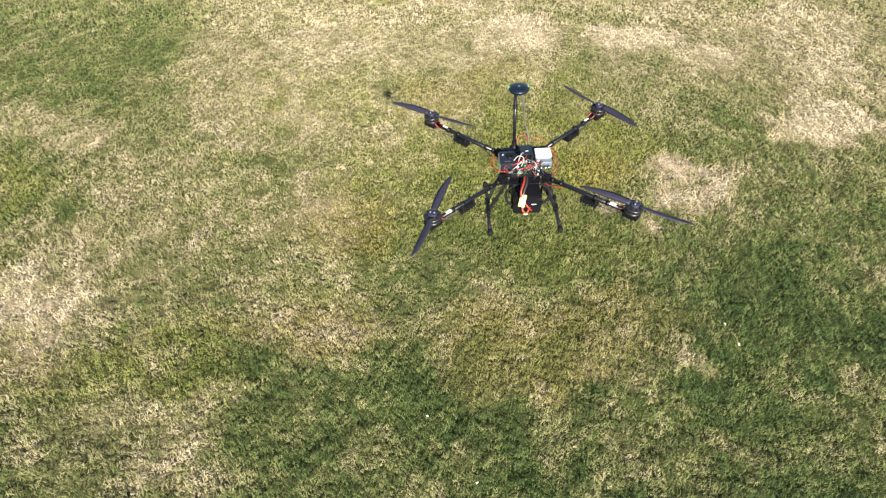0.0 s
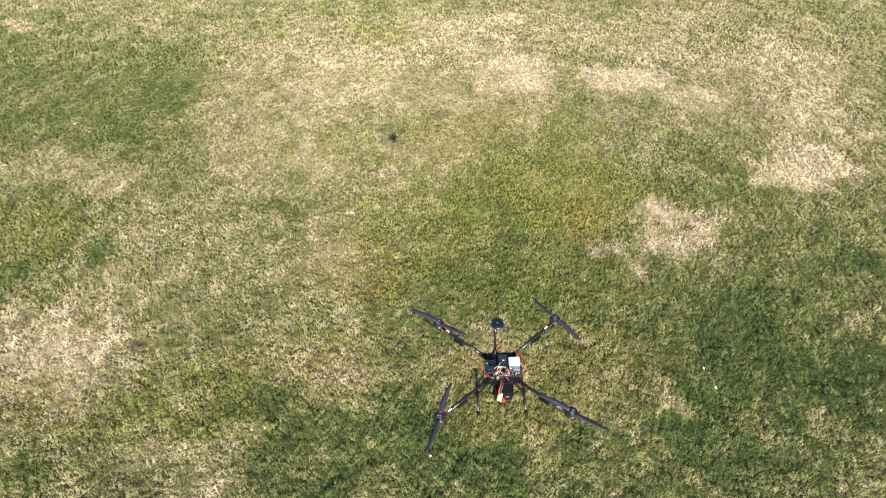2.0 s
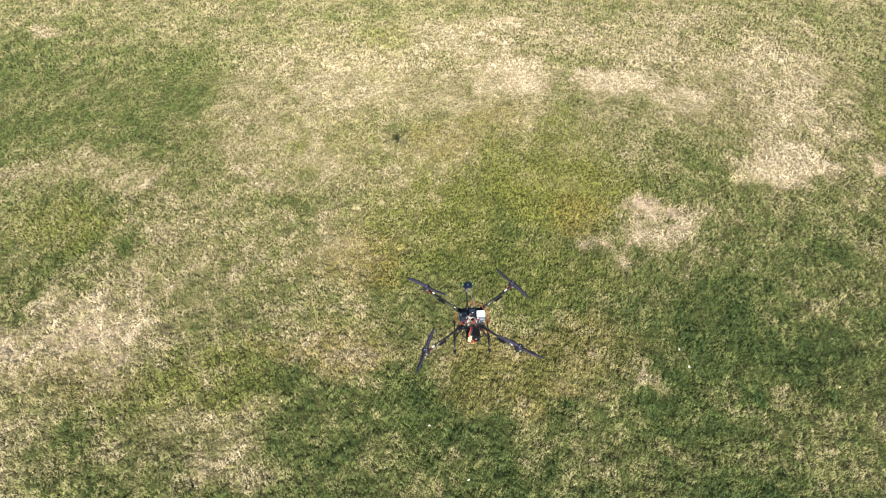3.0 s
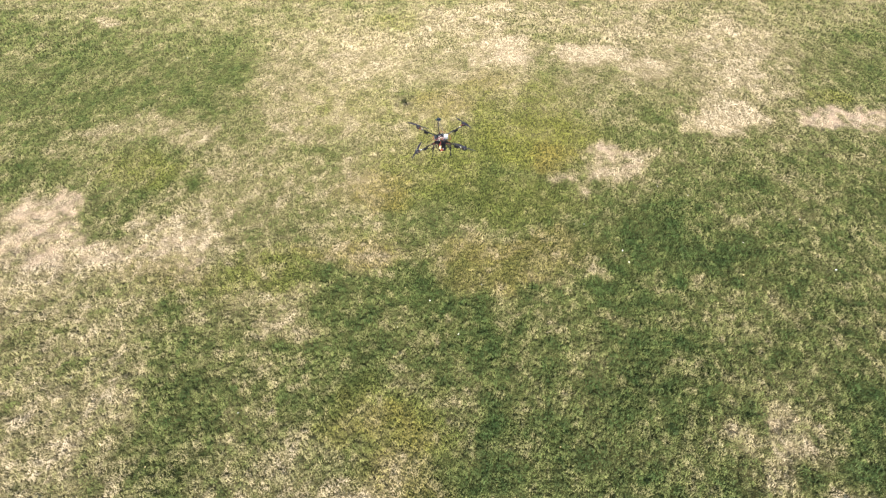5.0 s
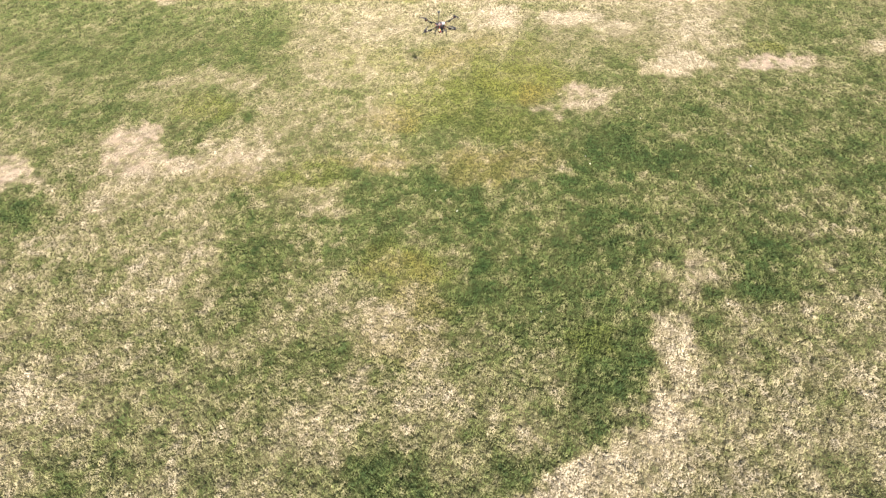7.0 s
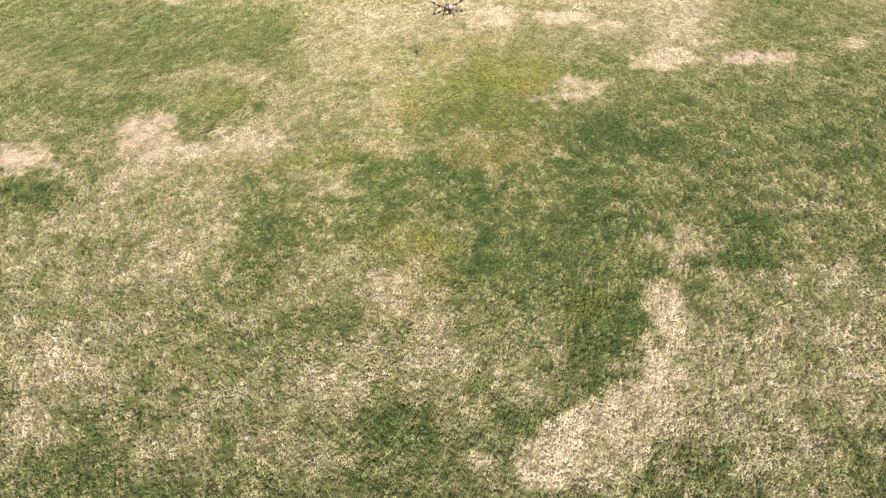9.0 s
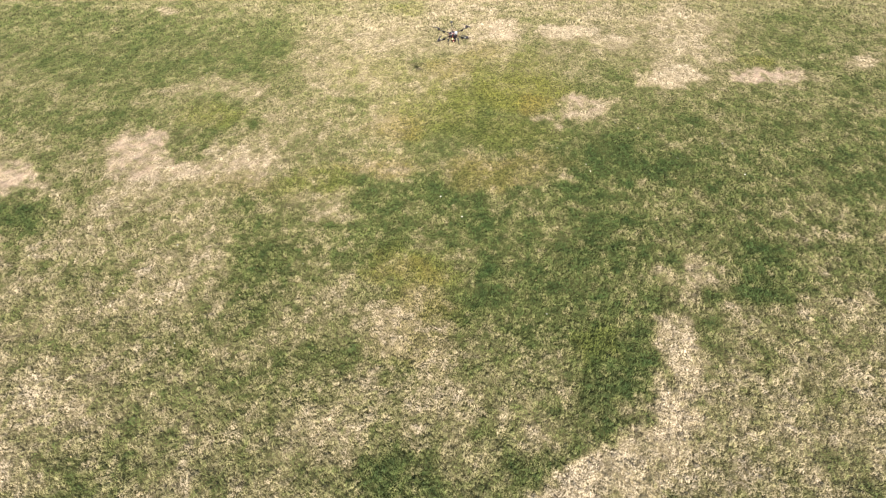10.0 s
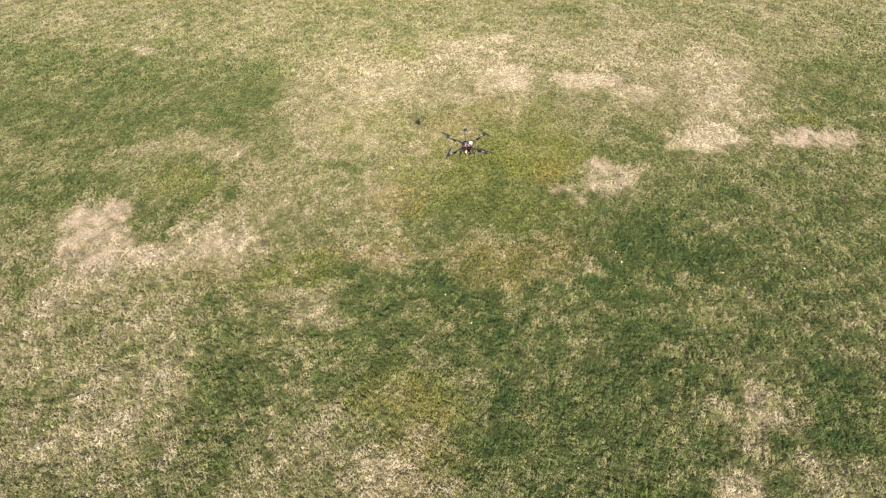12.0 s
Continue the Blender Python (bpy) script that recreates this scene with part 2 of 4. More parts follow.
patch("straw", 4.74, 10.18, 0.85, 0.41, 3, 1.00)
patch("straw", 4.31, 10.58, 0.46, 0.24, 4, 0.80)
patch("straw", 6.82, 9.46, 0.66, 0.45, 22, 0.70)
patch("straw", 5.90, 9.77, 0.60, 0.34, 8, 0.60)
patch("straw", 10.34, 11.20, 1.98, 0.70, 59, 0.37)
patch("straw", 10.20, 12.43, 0.74, 0.45, 19, 0.34)
patch("straw", 7.81, 7.21, 0.83, 0.47, 14, 0.80)
patch("straw", 8.03, 6.74, 0.54, 0.30, 15, 0.90)
patch("straw", 9.91, 8.41, 1.04, 0.62, 33, 0.37)
patch("straw", 8.33, 14.03, 1.30, 0.72, 9, 0.27)
patch("straw", 4.86, 5.23, 0.17, 0.12, 25, 0.95)
# next two: straw that also paints in the sun's backscatter glow
patch("straw", -1.30, 9.89, 1.13, 0.61, -86, 0.36)
patch("straw", -2.10, 10.68, 0.82, 0.67, -73, 0.34)
patch("straw", -2.01, 4.58, 0.54, 0.42, -14, 0.55)
patch("straw", -1.92, 2.50, 0.56, 0.39, -9, 0.60)
patch("straw", -1.90, 3.57, 0.80, 0.46, -5, 0.42)
patch("straw", 0.11, 7.84, 0.92, 0.81, 1, 0.40)
patch("straw", -7.04, 6.82, 0.75, 0.34, -8, 0.50)
patch("straw", -4.14, 6.95, 0.51, 0.35, -15, 0.40)
patch("straw", 0.41, 12.74, 1.01, 0.98, 20, 0.40)
patch("straw", 8.09, 9.01, 0.96, 0.62, 25, 0.34)
patch("straw", 1.37, 2.32, 0.34, 0.15, 0, 0.55)
patch("straw", 1.79, 1.47, 0.53, 0.20, 1, 0.50)
patch("straw", 3.12, 1.59, 0.26, 0.17, 15, 0.60)
patch("straw", -5.70, 2.63, 1.03, 0.63, -30, 0.62)
patch("straw", -4.18, 1.43, 0.71, 0.38, -59, 0.50)
patch("straw", -2.75, 2.29, 0.48, 0.26, -7, 0.50)
patch("straw", -1.96, 2.27, 0.22, 0.12, -6, 0.70)
patch("straw", -1.12, 2.81, 0.46, 0.29, -5, 0.50)
patch("straw", 0.03, 2.22, 0.32, 0.16, -1, 0.55)
patch("straw", -2.06, 4.27, 0.76, 0.50, -8, 0.42)
patch("straw", 1.00, 1.77, 0.46, 0.21, 0, 0.42)
patch("straw", 2.50, 2.44, 0.74, 0.24, 0, 0.35)
patch("straw", -4.96, 4.09, 0.62, 0.42, -31, 0.45)
patch("straw", -5.57, 3.42, 0.73, 0.40, -15, 0.50)
patch("straw", 6.28, 3.16, 0.58, 0.30, 13, 0.30)
patch("green", 4.48, 2.36, 1.98, 1.52, 13, 0.65)
patch("green", 6.79, 3.23, 1.50, 1.14, 25, 0.55)
patch("green", 0.69, 4.78, 2.26, 1.58, -3, 0.55)
patch("green", -12.63, 10.60, 5.82, 2.83, -13, 0.80)
patch("green", -6.95, 10.48, 1.71, 1.20, -60, 0.75)
patch("green", -17.43, 13.05, 3.44, 1.68, -17, 0.75)
patch("green", -11.53, 5.32, 0.78, 0.33, -9, 0.60)
patch("green", 13.70, 9.58, 2.98, 1.81, 12, 0.75)
patch("green", 13.54, 6.00, 1.36, 0.54, 2, 0.50)
patch("green", 4.82, 2.38, 1.76, 0.98, 12, 0.65)
patch("green", 5.60, 3.63, 1.16, 0.56, 8, 0.50)
patch("green", 1.00, 3.73, 1.46, 0.58, -0, 0.45)
patch("green", -7.93, 8.08, 2.12, 1.30, -23, 0.60)
patch("lime", 2.56, 6.25, 1.59, 1.11, 0, 0.80)
patch("lime", -8.18, 5.24, 0.91, 0.46, -10, 0.45)
patch("lime", -3.94, 1.69, 1.01, 0.50, -6, 0.40)
patch("lime", 1.87, 7.46, 1.88, 1.21, -2, 0.50)
patch("lime", 11.43, 7.92, 0.63, 0.33, 5, 0.70)
patch("lime", 2.76, 6.48, 1.13, 0.85, 13, 0.60)
patch("lime", 0.91, 8.03, 1.20, 1.03, 8, 0.60)
patch("lime", -8.02, 5.39, 1.09, 0.61, -18, 0.40)
patch("lime", -1.62, 12.93, 0.84, 0.47, -3, 0.50)
patch("lime", -0.30, 5.70, 1.04, 0.78, -2, 0.40)
patch("lime", -0.93, 4.29, 0.63, 0.52, -8, 0.40)
patch("lime", -0.25, 5.63, 1.70, 1.57, -89, 0.50)
patch("lime", 2.01, 7.34, 1.90, 1.65, 40, 0.50)
patch("lime", 1.77, 3.95, 1.50, 0.72, 2, 0.35)
patch("lime", -2.63, 7.80, 1.47, 1.19, -19, 0.35)
patch("mustard", -1.83, 2.43, 0.73, 0.43, -6, 0.60)
patch("mustard", 1.07, 2.24, 1.01, 0.37, -2, 0.50)
patch("mustard", -6.13, 1.79, 1.02, 0.35, -5, 0.30)
patch("mustard", -1.37, 3.90, 0.55, 0.35, -5, 0.60)
patch("mustard", 1.35, 2.46, 0.49, 0.17, -0, 0.60)
patch("mustard", 1.80, 1.51, 0.45, 0.16, 0, 0.50)
patch("mustard", -2.93, 2.38, 0.48, 0.21, -5, 0.40)
patch("mustard", 0.03, 2.22, 0.32, 0.14, -1, 0.50)
patch("mustard", -1.79, 4.44, 0.67, 0.52, -12, 0.60)
patch("mustard", -1.87, 2.50, 0.39, 0.29, -12, 0.50)
patch("mustard", 2.94, 5.34, 0.52, 0.42, 49, 0.60)
patch("mustard", 0.11, 8.04, 0.80, 0.62, -0, 0.50)
patch("mustard", 1.41, 9.12, 0.85, 0.47, 1, 0.40)
patch("straw", -9.59, 3.58, 1.30, 0.85, -35, 0.60)
patch("straw", -13.17, 2.48, 1.37, 0.68, -17, 0.55)
patch("straw", 11.15, 6.79, 1.32, 0.54, 1, 0.60)
patch("straw", -6.43, 1.61, 0.85, 0.49, -15, 0.55)
patch("soil", -8.39, 2.89, 0.55, 0.24, -8, 0.50)
patch("soil", -7.72, 2.30, 0.70, 0.21, -5, 0.40)
patch("soil", -10.07, 2.97, 0.58, 0.32, -16, 0.50)
patch("straw", -1.02, 6.00, 1.80, 0.76, -87, 0.30)
patch("straw", -0.83, 3.55, 0.68, 0.54, -83, 0.25)
patch("straw", -6.17, 2.39, 1.35, 0.83, -38, 0.60)
patch("straw", 1.61, 11.18, 1.48, 1.37, 48, 0.34)
patch("straw", 3.83, 13.02, 2.06, 1.01, 2, 0.27)
patch("straw", 6.28, 12.01, 2.02, 1.21, 9, 0.29)
patch("straw", 4.16, 5.39, 0.59, 0.38, 12, 0.66)
patch("straw", 4.57, 4.87, 0.74, 0.34, 4, 0.60)
patch("straw", 5.25, 5.22, 0.36, 0.23, 15, 0.55)
patch("straw", 3.26, 4.54, 0.43, 0.16, 1, 0.50)
patch("green", -1.63, 1.37, 1.61, 0.86, -4, 0.32)
patch("green", 1.59, 1.30, 1.46, 0.86, 4, 0.32)
patch("straw", -5.07, 1.68, 1.52, 0.96, -24, 0.45)
patch("straw", -7.48, 2.12, 2.75, 0.50, -2, 0.78)
patch("straw", -5.59, 2.38, 1.24, 0.42, -4, 0.70)
patch("straw", -9.40, 1.37, 0.95, 0.53, -18, 0.70)
patch("straw", 4.64, -3.90, 1.03, 0.39, 71, 0.85)
patch("straw", 4.17, -4.94, 0.65, 0.48, 52, 0.90)
patch("straw", 3.33, -5.64, 0.76, 0.36, 36, 0.95)
patch("straw", 2.43, -6.26, 0.75, 0.34, 35, 1.00)
patch("straw", 1.70, -6.92, 0.43, 0.37, 21, 0.95)
patch("straw", 3.71, -5.90, 0.58, 0.45, 30, 0.85)
patch("straw", 2.45, -6.88, 0.56, 0.33, 5, 0.75)
patch("straw", 5.01, -3.22, 0.36, 0.25, 55, 0.80)
patch("straw", 6.54, -2.96, 0.72, 0.42, 10, 0.60)
patch("straw", 8.22, -2.85, 1.04, 0.46, 5, 0.62)
patch("straw", 7.48, -4.39, 1.34, 0.75, 12, 0.53)
patch("straw", 5.57, -5.97, 1.16, 0.78, 24, 0.59)
patch("straw", 7.54, -5.58, 1.09, 0.61, 46, 0.62)
patch("straw", 5.88, -6.88, 1.19, 0.42, 3, 0.53)
patch("straw", 4.42, -6.58, 0.59, 0.43, 37, 0.59)
patch("straw", 6.23, -4.62, 0.75, 0.49, 46, 0.47)
patch("straw", 9.02, -3.89, 0.98, 0.40, 54, 0.47)
patch("straw", 5.63, -1.85, 0.75, 0.54, 19, 0.60)
patch("soil", 5.69, -1.86, 0.63, 0.44, 17, 0.20)
patch("straw", -1.11, -3.25, 0.85, 0.73, -14, 0.74)
patch("straw", -1.47, -2.90, 0.56, 0.35, -5, 0.85)
patch("mustard", -0.83, -2.48, 0.75, 0.66, -14, 0.40)
patch("mustard", -1.06, -3.33, 0.78, 0.60, -8, 0.35)
patch("lime", -1.01, -1.44, 1.01, 0.56, -4, 0.45)
patch("mustard", -1.15, -1.53, 0.72, 0.33, -3, 0.40)
patch("straw", -0.13, -4.84, 1.53, 0.69, -1, 0.47)
patch("straw", -2.74, -5.27, 1.28, 0.59, -4, 0.42)
patch("straw", -1.92, -4.30, 0.74, 0.40, -4, 0.40)
patch("straw", 0.75, -3.67, 0.88, 0.72, 3, 0.29)
patch("straw", 1.43, -5.36, 0.57, 0.41, 5, 0.38)
patch("straw", 0.07, -6.10, 0.65, 0.53, -0, 0.33)
patch("straw", -3.54, -6.25, 0.99, 0.47, -5, 0.35)
patch("straw", -5.35, -6.32, 0.90, 0.45, -9, 0.35)
patch("straw", -2.67, -6.95, 0.62, 0.28, -4, 0.40)
patch("straw", 0.55, -7.04, 0.40, 0.28, 2, 0.41)
patch("straw", -10.35, -1.90, 1.63, 0.90, -41, 0.55)
patch("straw", -9.08, -4.23, 1.40, 0.76, -44, 0.62)
patch("straw", -8.32, -5.84, 0.90, 0.52, -36, 0.62)
patch("straw", -8.34, -3.42, 1.08, 0.65, -27, 0.47)
patch("straw", -6.64, -1.50, 1.23, 0.84, -28, 0.55)
patch("straw", -6.26, -0.87, 0.93, 0.65, -45, 0.55)
patch("straw", -7.95, -2.17, 1.39, 0.81, -18, 0.45)
patch("straw", -7.56, -4.80, 1.06, 0.59, -17, 0.57)
patch("straw", -5.29, -5.17, 0.51, 0.28, -11, 0.62)
patch("straw", -6.56, -4.32, 1.41, 0.45, -4, 0.38)
patch("straw", -4.27, -4.63, 0.76, 0.50, -15, 0.33)
patch("straw", -8.95, 0.59, 1.86, 0.63, -6, 0.58)
patch("straw", -7.07, 0.74, 1.03, 0.58, -13, 0.55)
patch("straw", -10.12, -0.63, 1.17, 0.57, -13, 0.50)
patch("straw", -3.20, 0.57, 0.52, 0.43, -35, 0.50)
patch("straw", -3.90, -2.95, 0.57, 0.44, -28, 0.35)
patch("straw", -3.79, 1.29, 1.17, 0.24, -3, 0.45)
patch("green", -6.77, -6.74, 0.95, 0.43, -9, 0.25)
patch("green", -7.96, -6.87, 0.48, 0.26, -19, 0.24)
patch("green", -1.29, -6.38, 0.97, 0.71, -7, 0.62)
patch("green", -1.65, -7.01, 0.61, 0.23, -2, 0.75)
patch("green", -0.52, -5.72, 0.45, 0.34, -4, 0.24)
patch("green", 0.89, -6.52, 0.42, 0.37, 72, 0.33)
patch("green", 0.92, -4.75, 0.43, 0.38, 11, 0.27)
patch("green", -5.08, -3.50, 1.38, 0.41, -39, 0.27)
patch("green", -8.19, -0.50, 0.99, 0.51, -13, 0.18)
patch("green", -8.07, -3.14, 0.62, 0.38, -26, 0.12)
patch("green", -3.79, -6.93, 0.63, 0.26, -4, 0.24)
patch("green", -5.83, -3.93, 0.78, 0.28, -32, 0.24)
patch("green", -5.73, -5.57, 0.71, 0.27, -5, 0.18)
patch("green", -3.01, -3.58, 0.66, 0.43, -10, 0.18)
patch("green", 3.18, -3.86, 1.08, 0.90, 43, 0.85)
patch("green", 2.41, -5.15, 0.63, 0.41, 5, 0.75)
patch("green", 2.03, -3.42, 0.72, 0.65, 33, 0.36)
patch("green", 4.67, -2.62, 0.50, 0.29, 5, 0.70)
patch("green", 2.20, -2.17, 0.82, 0.60, 5, 0.30)
patch("green", 3.38, -4.30, 0.45, 0.30, 67, 0.70)
patch("green", 0.74, -1.77, 0.77, 0.65, 1, 0.34)
patch("green", -0.92, 0.06, 1.56, 1.08, -6, 0.34)
patch("green", 3.81, -0.12, 1.52, 1.30, 36, 0.70)
patch("green", 1.27, -0.24, 1.07, 1.04, 38, 0.25)
patch("green", 7.39, -1.64, 1.03, 0.66, 50, 0.65)
patch("green", 9.97, -2.08, 0.80, 0.34, 54, 0.52)
patch("green", 6.79, -0.06, 1.23, 0.82, 13, 0.32)
patch("green", 9.95, -0.18, 1.38, 0.89, 31, 0.24)
patch("straw", 9.24, -0.14, 1.44, 0.77, 54, 0.20)
patch("straw", 6.13, 0.18, 1.12, 0.83, 21, 0.25)
patch("straw", 2.39, 0.35, 1.12, 0.61, 81, 0.22)
patch("green", -11.93, 0.71, 1.09, 0.52, -14, 0.75)
patch("green", -4.85, 0.53, 0.75, 0.48, -14, 0.44)
patch("green", -4.40, -1.22, 1.02, 0.76, -24, 0.28)
patch("green", -4.68, -2.45, 0.74, 0.54, -24, 0.21)
patch("green", -3.30, -0.88, 0.81, 0.66, -36, 0.20)
patch("green", 5.22, -4.59, 0.82, 0.24, 69, 0.21)
patch("green", 7.27, -6.90, 0.46, 0.24, 47, 0.36)
patch("green", 6.74, -5.91, 0.47, 0.29, 22, 0.18)
patch("green", 8.43, -3.89, 0.53, 0.32, 22, 0.18)
patch("lime", -3.89, 1.91, 0.88, 0.56, -11, 0.45)
patch("lime", 3.00, -3.53, 0.51, 0.36, 9, 0.40)
patch("straw", -6.65, -4.43, 3.49, 2.10, -18, 0.34)
patch("straw", 6.61, -5.25, 2.84, 1.74, 18, 0.42)
patch("straw", -1.19, -4.79, 2.73, 1.14, -2, 0.26)
patch("straw", -3.95, -6.73, 2.12, 0.58, -2, 0.30)
patch("straw", -6.40, 3.08, 1.10, 0.65, -23, 0.78)
patch("straw", -5.64, 3.59, 0.78, 0.39, -10, 0.62)
patch("straw", -6.26, 2.30, 0.63, 0.34, -16, 0.72)
patch("soil", -6.41, 2.77, 0.66, 0.36, -17, 0.18)
patch("straw", -1.66, 2.69, 0.89, 0.59, -7, 0.52)
patch("mustard", -1.73, 2.59, 0.88, 0.49, -4, 0.30)
patch("straw", -2.33, 4.37, 0.72, 0.56, -16, 0.46)
patch("mustard", -2.03, 4.37, 0.62, 0.51, -19, 0.42)
patch("straw", -5.49, 4.68, 0.56, 0.38, -39, 0.42)
patch("straw", -2.21, 3.53, 0.67, 0.45, -9, 0.40)
patch("straw", 1.17, 1.55, 0.82, 0.41, 1, 0.42)
patch("mustard", 1.03, 1.72, 0.91, 0.43, 1, 0.40)
patch("straw", 1.87, 1.41, 0.25, 0.14, 5, 0.58)
patch("straw", 3.23, 1.62, 0.23, 0.16, 33, 0.60)
patch("straw", -3.57, 1.30, 0.36, 0.17, -6, 0.55)
patch("straw", -5.95, 1.55, 0.52, 0.30, -39, 0.50)
patch("straw", -3.51, 0.63, 0.20, 0.12, -13, 0.62)
patch("straw", -4.64, 1.51, 0.50, 0.30, -17, 0.35)
patch("straw", -2.96, 2.32, 0.52, 0.28, -7, 0.40)
patch("straw", 4.89, 1.15, 0.67, 0.30, 7, 0.30)
patch("straw", 3.17, 0.60, 0.46, 0.21, 4, 0.34)
patch("straw", 1.68, 0.57, 0.45, 0.16, 0, 0.34)
patch("green", -2.39, 1.46, 0.95, 0.32, -3, 0.25)
patch("green", -1.42, 1.14, 0.93, 0.38, -3, 0.27)
patch("green", 4.32, 1.65, 0.95, 0.42, 5, 0.62)
patch("green", 5.37, 2.96, 1.19, 0.62, 10, 0.55)
patch("green", 3.44, 1.10, 0.49, 0.23, 5, 0.55)
patch("green", 0.66, 0.59, 0.67, 0.18, -1, 0.32)
patch("green", -4.42, 0.78, 0.45, 0.17, -6, 0.35)
patch("green", -7.40, 4.72, 0.89, 0.53, -36, 0.40)
patch("straw", -8.23, 2.26, 1.77, 0.55, -4, 0.78)
patch("straw", -6.30, 2.68, 1.35, 0.46, -4, 0.66)
patch("soil", -6.30, 2.67, 1.05, 0.31, -3, 0.32)
patch("straw", -9.16, 1.83, 0.74, 0.31, -8, 0.82)
patch("straw", -6.49, 1.73, 1.00, 0.31, -4, 0.68)
patch("straw", -8.22, 0.98, 1.25, 0.47, -6, 0.58)
patch("straw", -4.98, 2.93, 0.46, 0.27, -10, 0.55)
patch("soil", -9.53, 3.89, 0.71, 0.46, -66, 0.62)
patch("soil", -9.80, 3.16, 0.71, 0.43, -27, 0.50)
patch("straw", -10.95, 2.80, 0.89, 0.50, -39, 0.45)
patch("lime", -7.70, 5.35, 0.99, 0.54, -12, 0.50)
patch("green", -7.66, 5.22, 0.88, 0.49, -12, 0.35)
patch("straw", -1.74, 2.86, 1.05, 0.76, -7, 0.50)
patch("straw", 0.56, 2.27, 0.72, 0.30, -1, 0.46)
patch("mustard", 0.56, 2.27, 0.86, 0.34, -1, 0.50)
patch("straw", 2.10, 2.18, 1.00, 0.56, 2, 0.36)
patch("mustard", 1.97, 2.28, 1.15, 0.56, 1, 0.40)
patch("straw", 3.34, 1.79, 0.24, 0.20, 35, 0.58)
patch("straw", 4.92, 10.24, 1.03, 0.54, 2, 1.00)
patch("straw", 7.98, 7.02, 0.82, 0.52, 13, 0.95)
patch("straw", 2.14, 10.87, 1.06, 0.89, 7, 0.70)
patch("soil", 2.12, 10.67, 0.84, 0.64, 3, 0.20)
patch("straw", 6.75, 9.53, 0.93, 0.51, 4, 0.60)
patch("straw", 9.30, 10.02, 1.52, 0.92, 57, 0.60)
patch("straw", 9.66, 8.04, 0.86, 0.26, 0, 0.60)
patch("soil", 11.32, 6.96, 1.19, 0.47, 3, 0.68)
patch("soil", 4.17, 5.48, 0.48, 0.36, 13, 0.48)
patch("straw", 4.34, 4.83, 0.85, 0.29, -0, 0.66)
patch("straw", 7.70, 3.13, 1.44, 0.90, 48, 0.15)
patch("green", 5.47, 2.20, 1.59, 0.84, 6, 0.60)
patch("green", -1.50, 0.99, 1.47, 0.65, -2, 0.28)
patch("green", 3.94, 0.26, 0.94, 0.70, 22, 0.55)
patch("green", 0.05, 0.34, 0.77, 0.60, 0, 0.35)
patch("green", 3.32, 2.39, 1.09, 0.57, 6, 0.50)
patch("green", 4.36, 1.74, 1.14, 0.59, 8, 0.75)
patch("green", -0.36, 0.97, 1.07, 0.37, -1, 0.32)
patch("green", 1.28, 0.79, 0.91, 0.29, -0, 0.32)
patch("green", 5.70, 2.36, 1.08, 0.66, 29, 0.55)
patch("green", -1.89, 1.22, 0.86, 0.30, -3, 0.29)
patch("green", 2.44, 0.91, 0.49, 0.35, 18, 0.39)
patch("green", 4.33, 3.42, 1.20, 0.57, 5, 0.45)
patch("green", -3.48, 0.76, 0.66, 0.23, -4, 0.28)
patch("straw", 3.11, -6.41, 0.64, 0.43, 11, 0.82)
patch("straw", 2.21, -7.09, 0.75, 0.22, 0, 0.85)
patch("straw", 4.28, -5.41, 0.73, 0.21, 72, 0.70)
patch("straw", -7.23, 2.25, 2.42, 0.56, -10, 0.85)
patch("straw", -8.80, 1.89, 1.07, 0.35, -6, 0.90)
patch("straw", -5.46, 2.92, 1.10, 0.55, -8, 0.70)
patch("soil", -6.38, 2.36, 1.61, 0.37, -4, 0.30)
patch("straw", -7.59, 1.34, 1.38, 0.34, -4, 0.70)
patch("straw", 4.92, 10.24, 0.95, 0.50, 2, 1.00)
patch("straw", 2.23, 10.67, 0.85, 0.79, 26, 0.95)
patch("straw", 8.04, 6.96, 0.68, 0.45, 17, 1.00)
patch("straw", 1.64, 12.37, 0.89, 0.73, 2, 0.60)
patch("straw", 9.45, 8.91, 1.01, 0.53, 59, 0.75)
patch("straw", 9.45, 11.82, 1.02, 0.74, 40, 0.60)
patch("straw", -2.76, 9.75, 1.52, 1.20, -73, 0.45)
patch("straw", -2.28, 4.03, 1.41, 1.09, -15, 0.42)
patch("straw", -3.14, 3.42, 2.16, 1.18, -5, 0.38)
patch("straw", -3.24, -2.14, 1.31, 1.00, -20, 0.30)
patch("straw", -5.12, 1.35, 1.53, 0.49, -4, 0.45)
patch("green", 1.56, -1.40, 1.49, 0.67, 1, 0.55)
patch("green", 2.44, -2.51, 0.95, 0.45, 2, 0.70)
patch("green", 0.79, -2.38, 0.64, 0.42, 3, 0.50)
patch("green", 1.27, 0.72, 0.90, 0.24, -1, 0.39)
patch("straw", -7.22, 2.23, 2.12, 0.50, 3, 0.90)
patch("straw", -8.96, 2.00, 0.74, 0.28, -7, 0.95)
patch("straw", -5.40, 2.84, 0.87, 0.29, 4, 0.80)
patch("straw", 3.56, -5.32, 0.44, 0.27, 39, 0.95)
patch("straw", 2.74, -5.96, 0.59, 0.23, 36, 1.00)
patch("straw", 2.01, -6.54, 0.44, 0.28, 35, 1.00)
patch("straw", 4.15, -6.17, 0.66, 0.30, 68, 0.70)
patch("straw", 3.65, -5.44, 0.63, 0.37, 9, 0.85)
patch("straw", 4.54, -4.96, 0.67, 0.38, 58, 0.80)
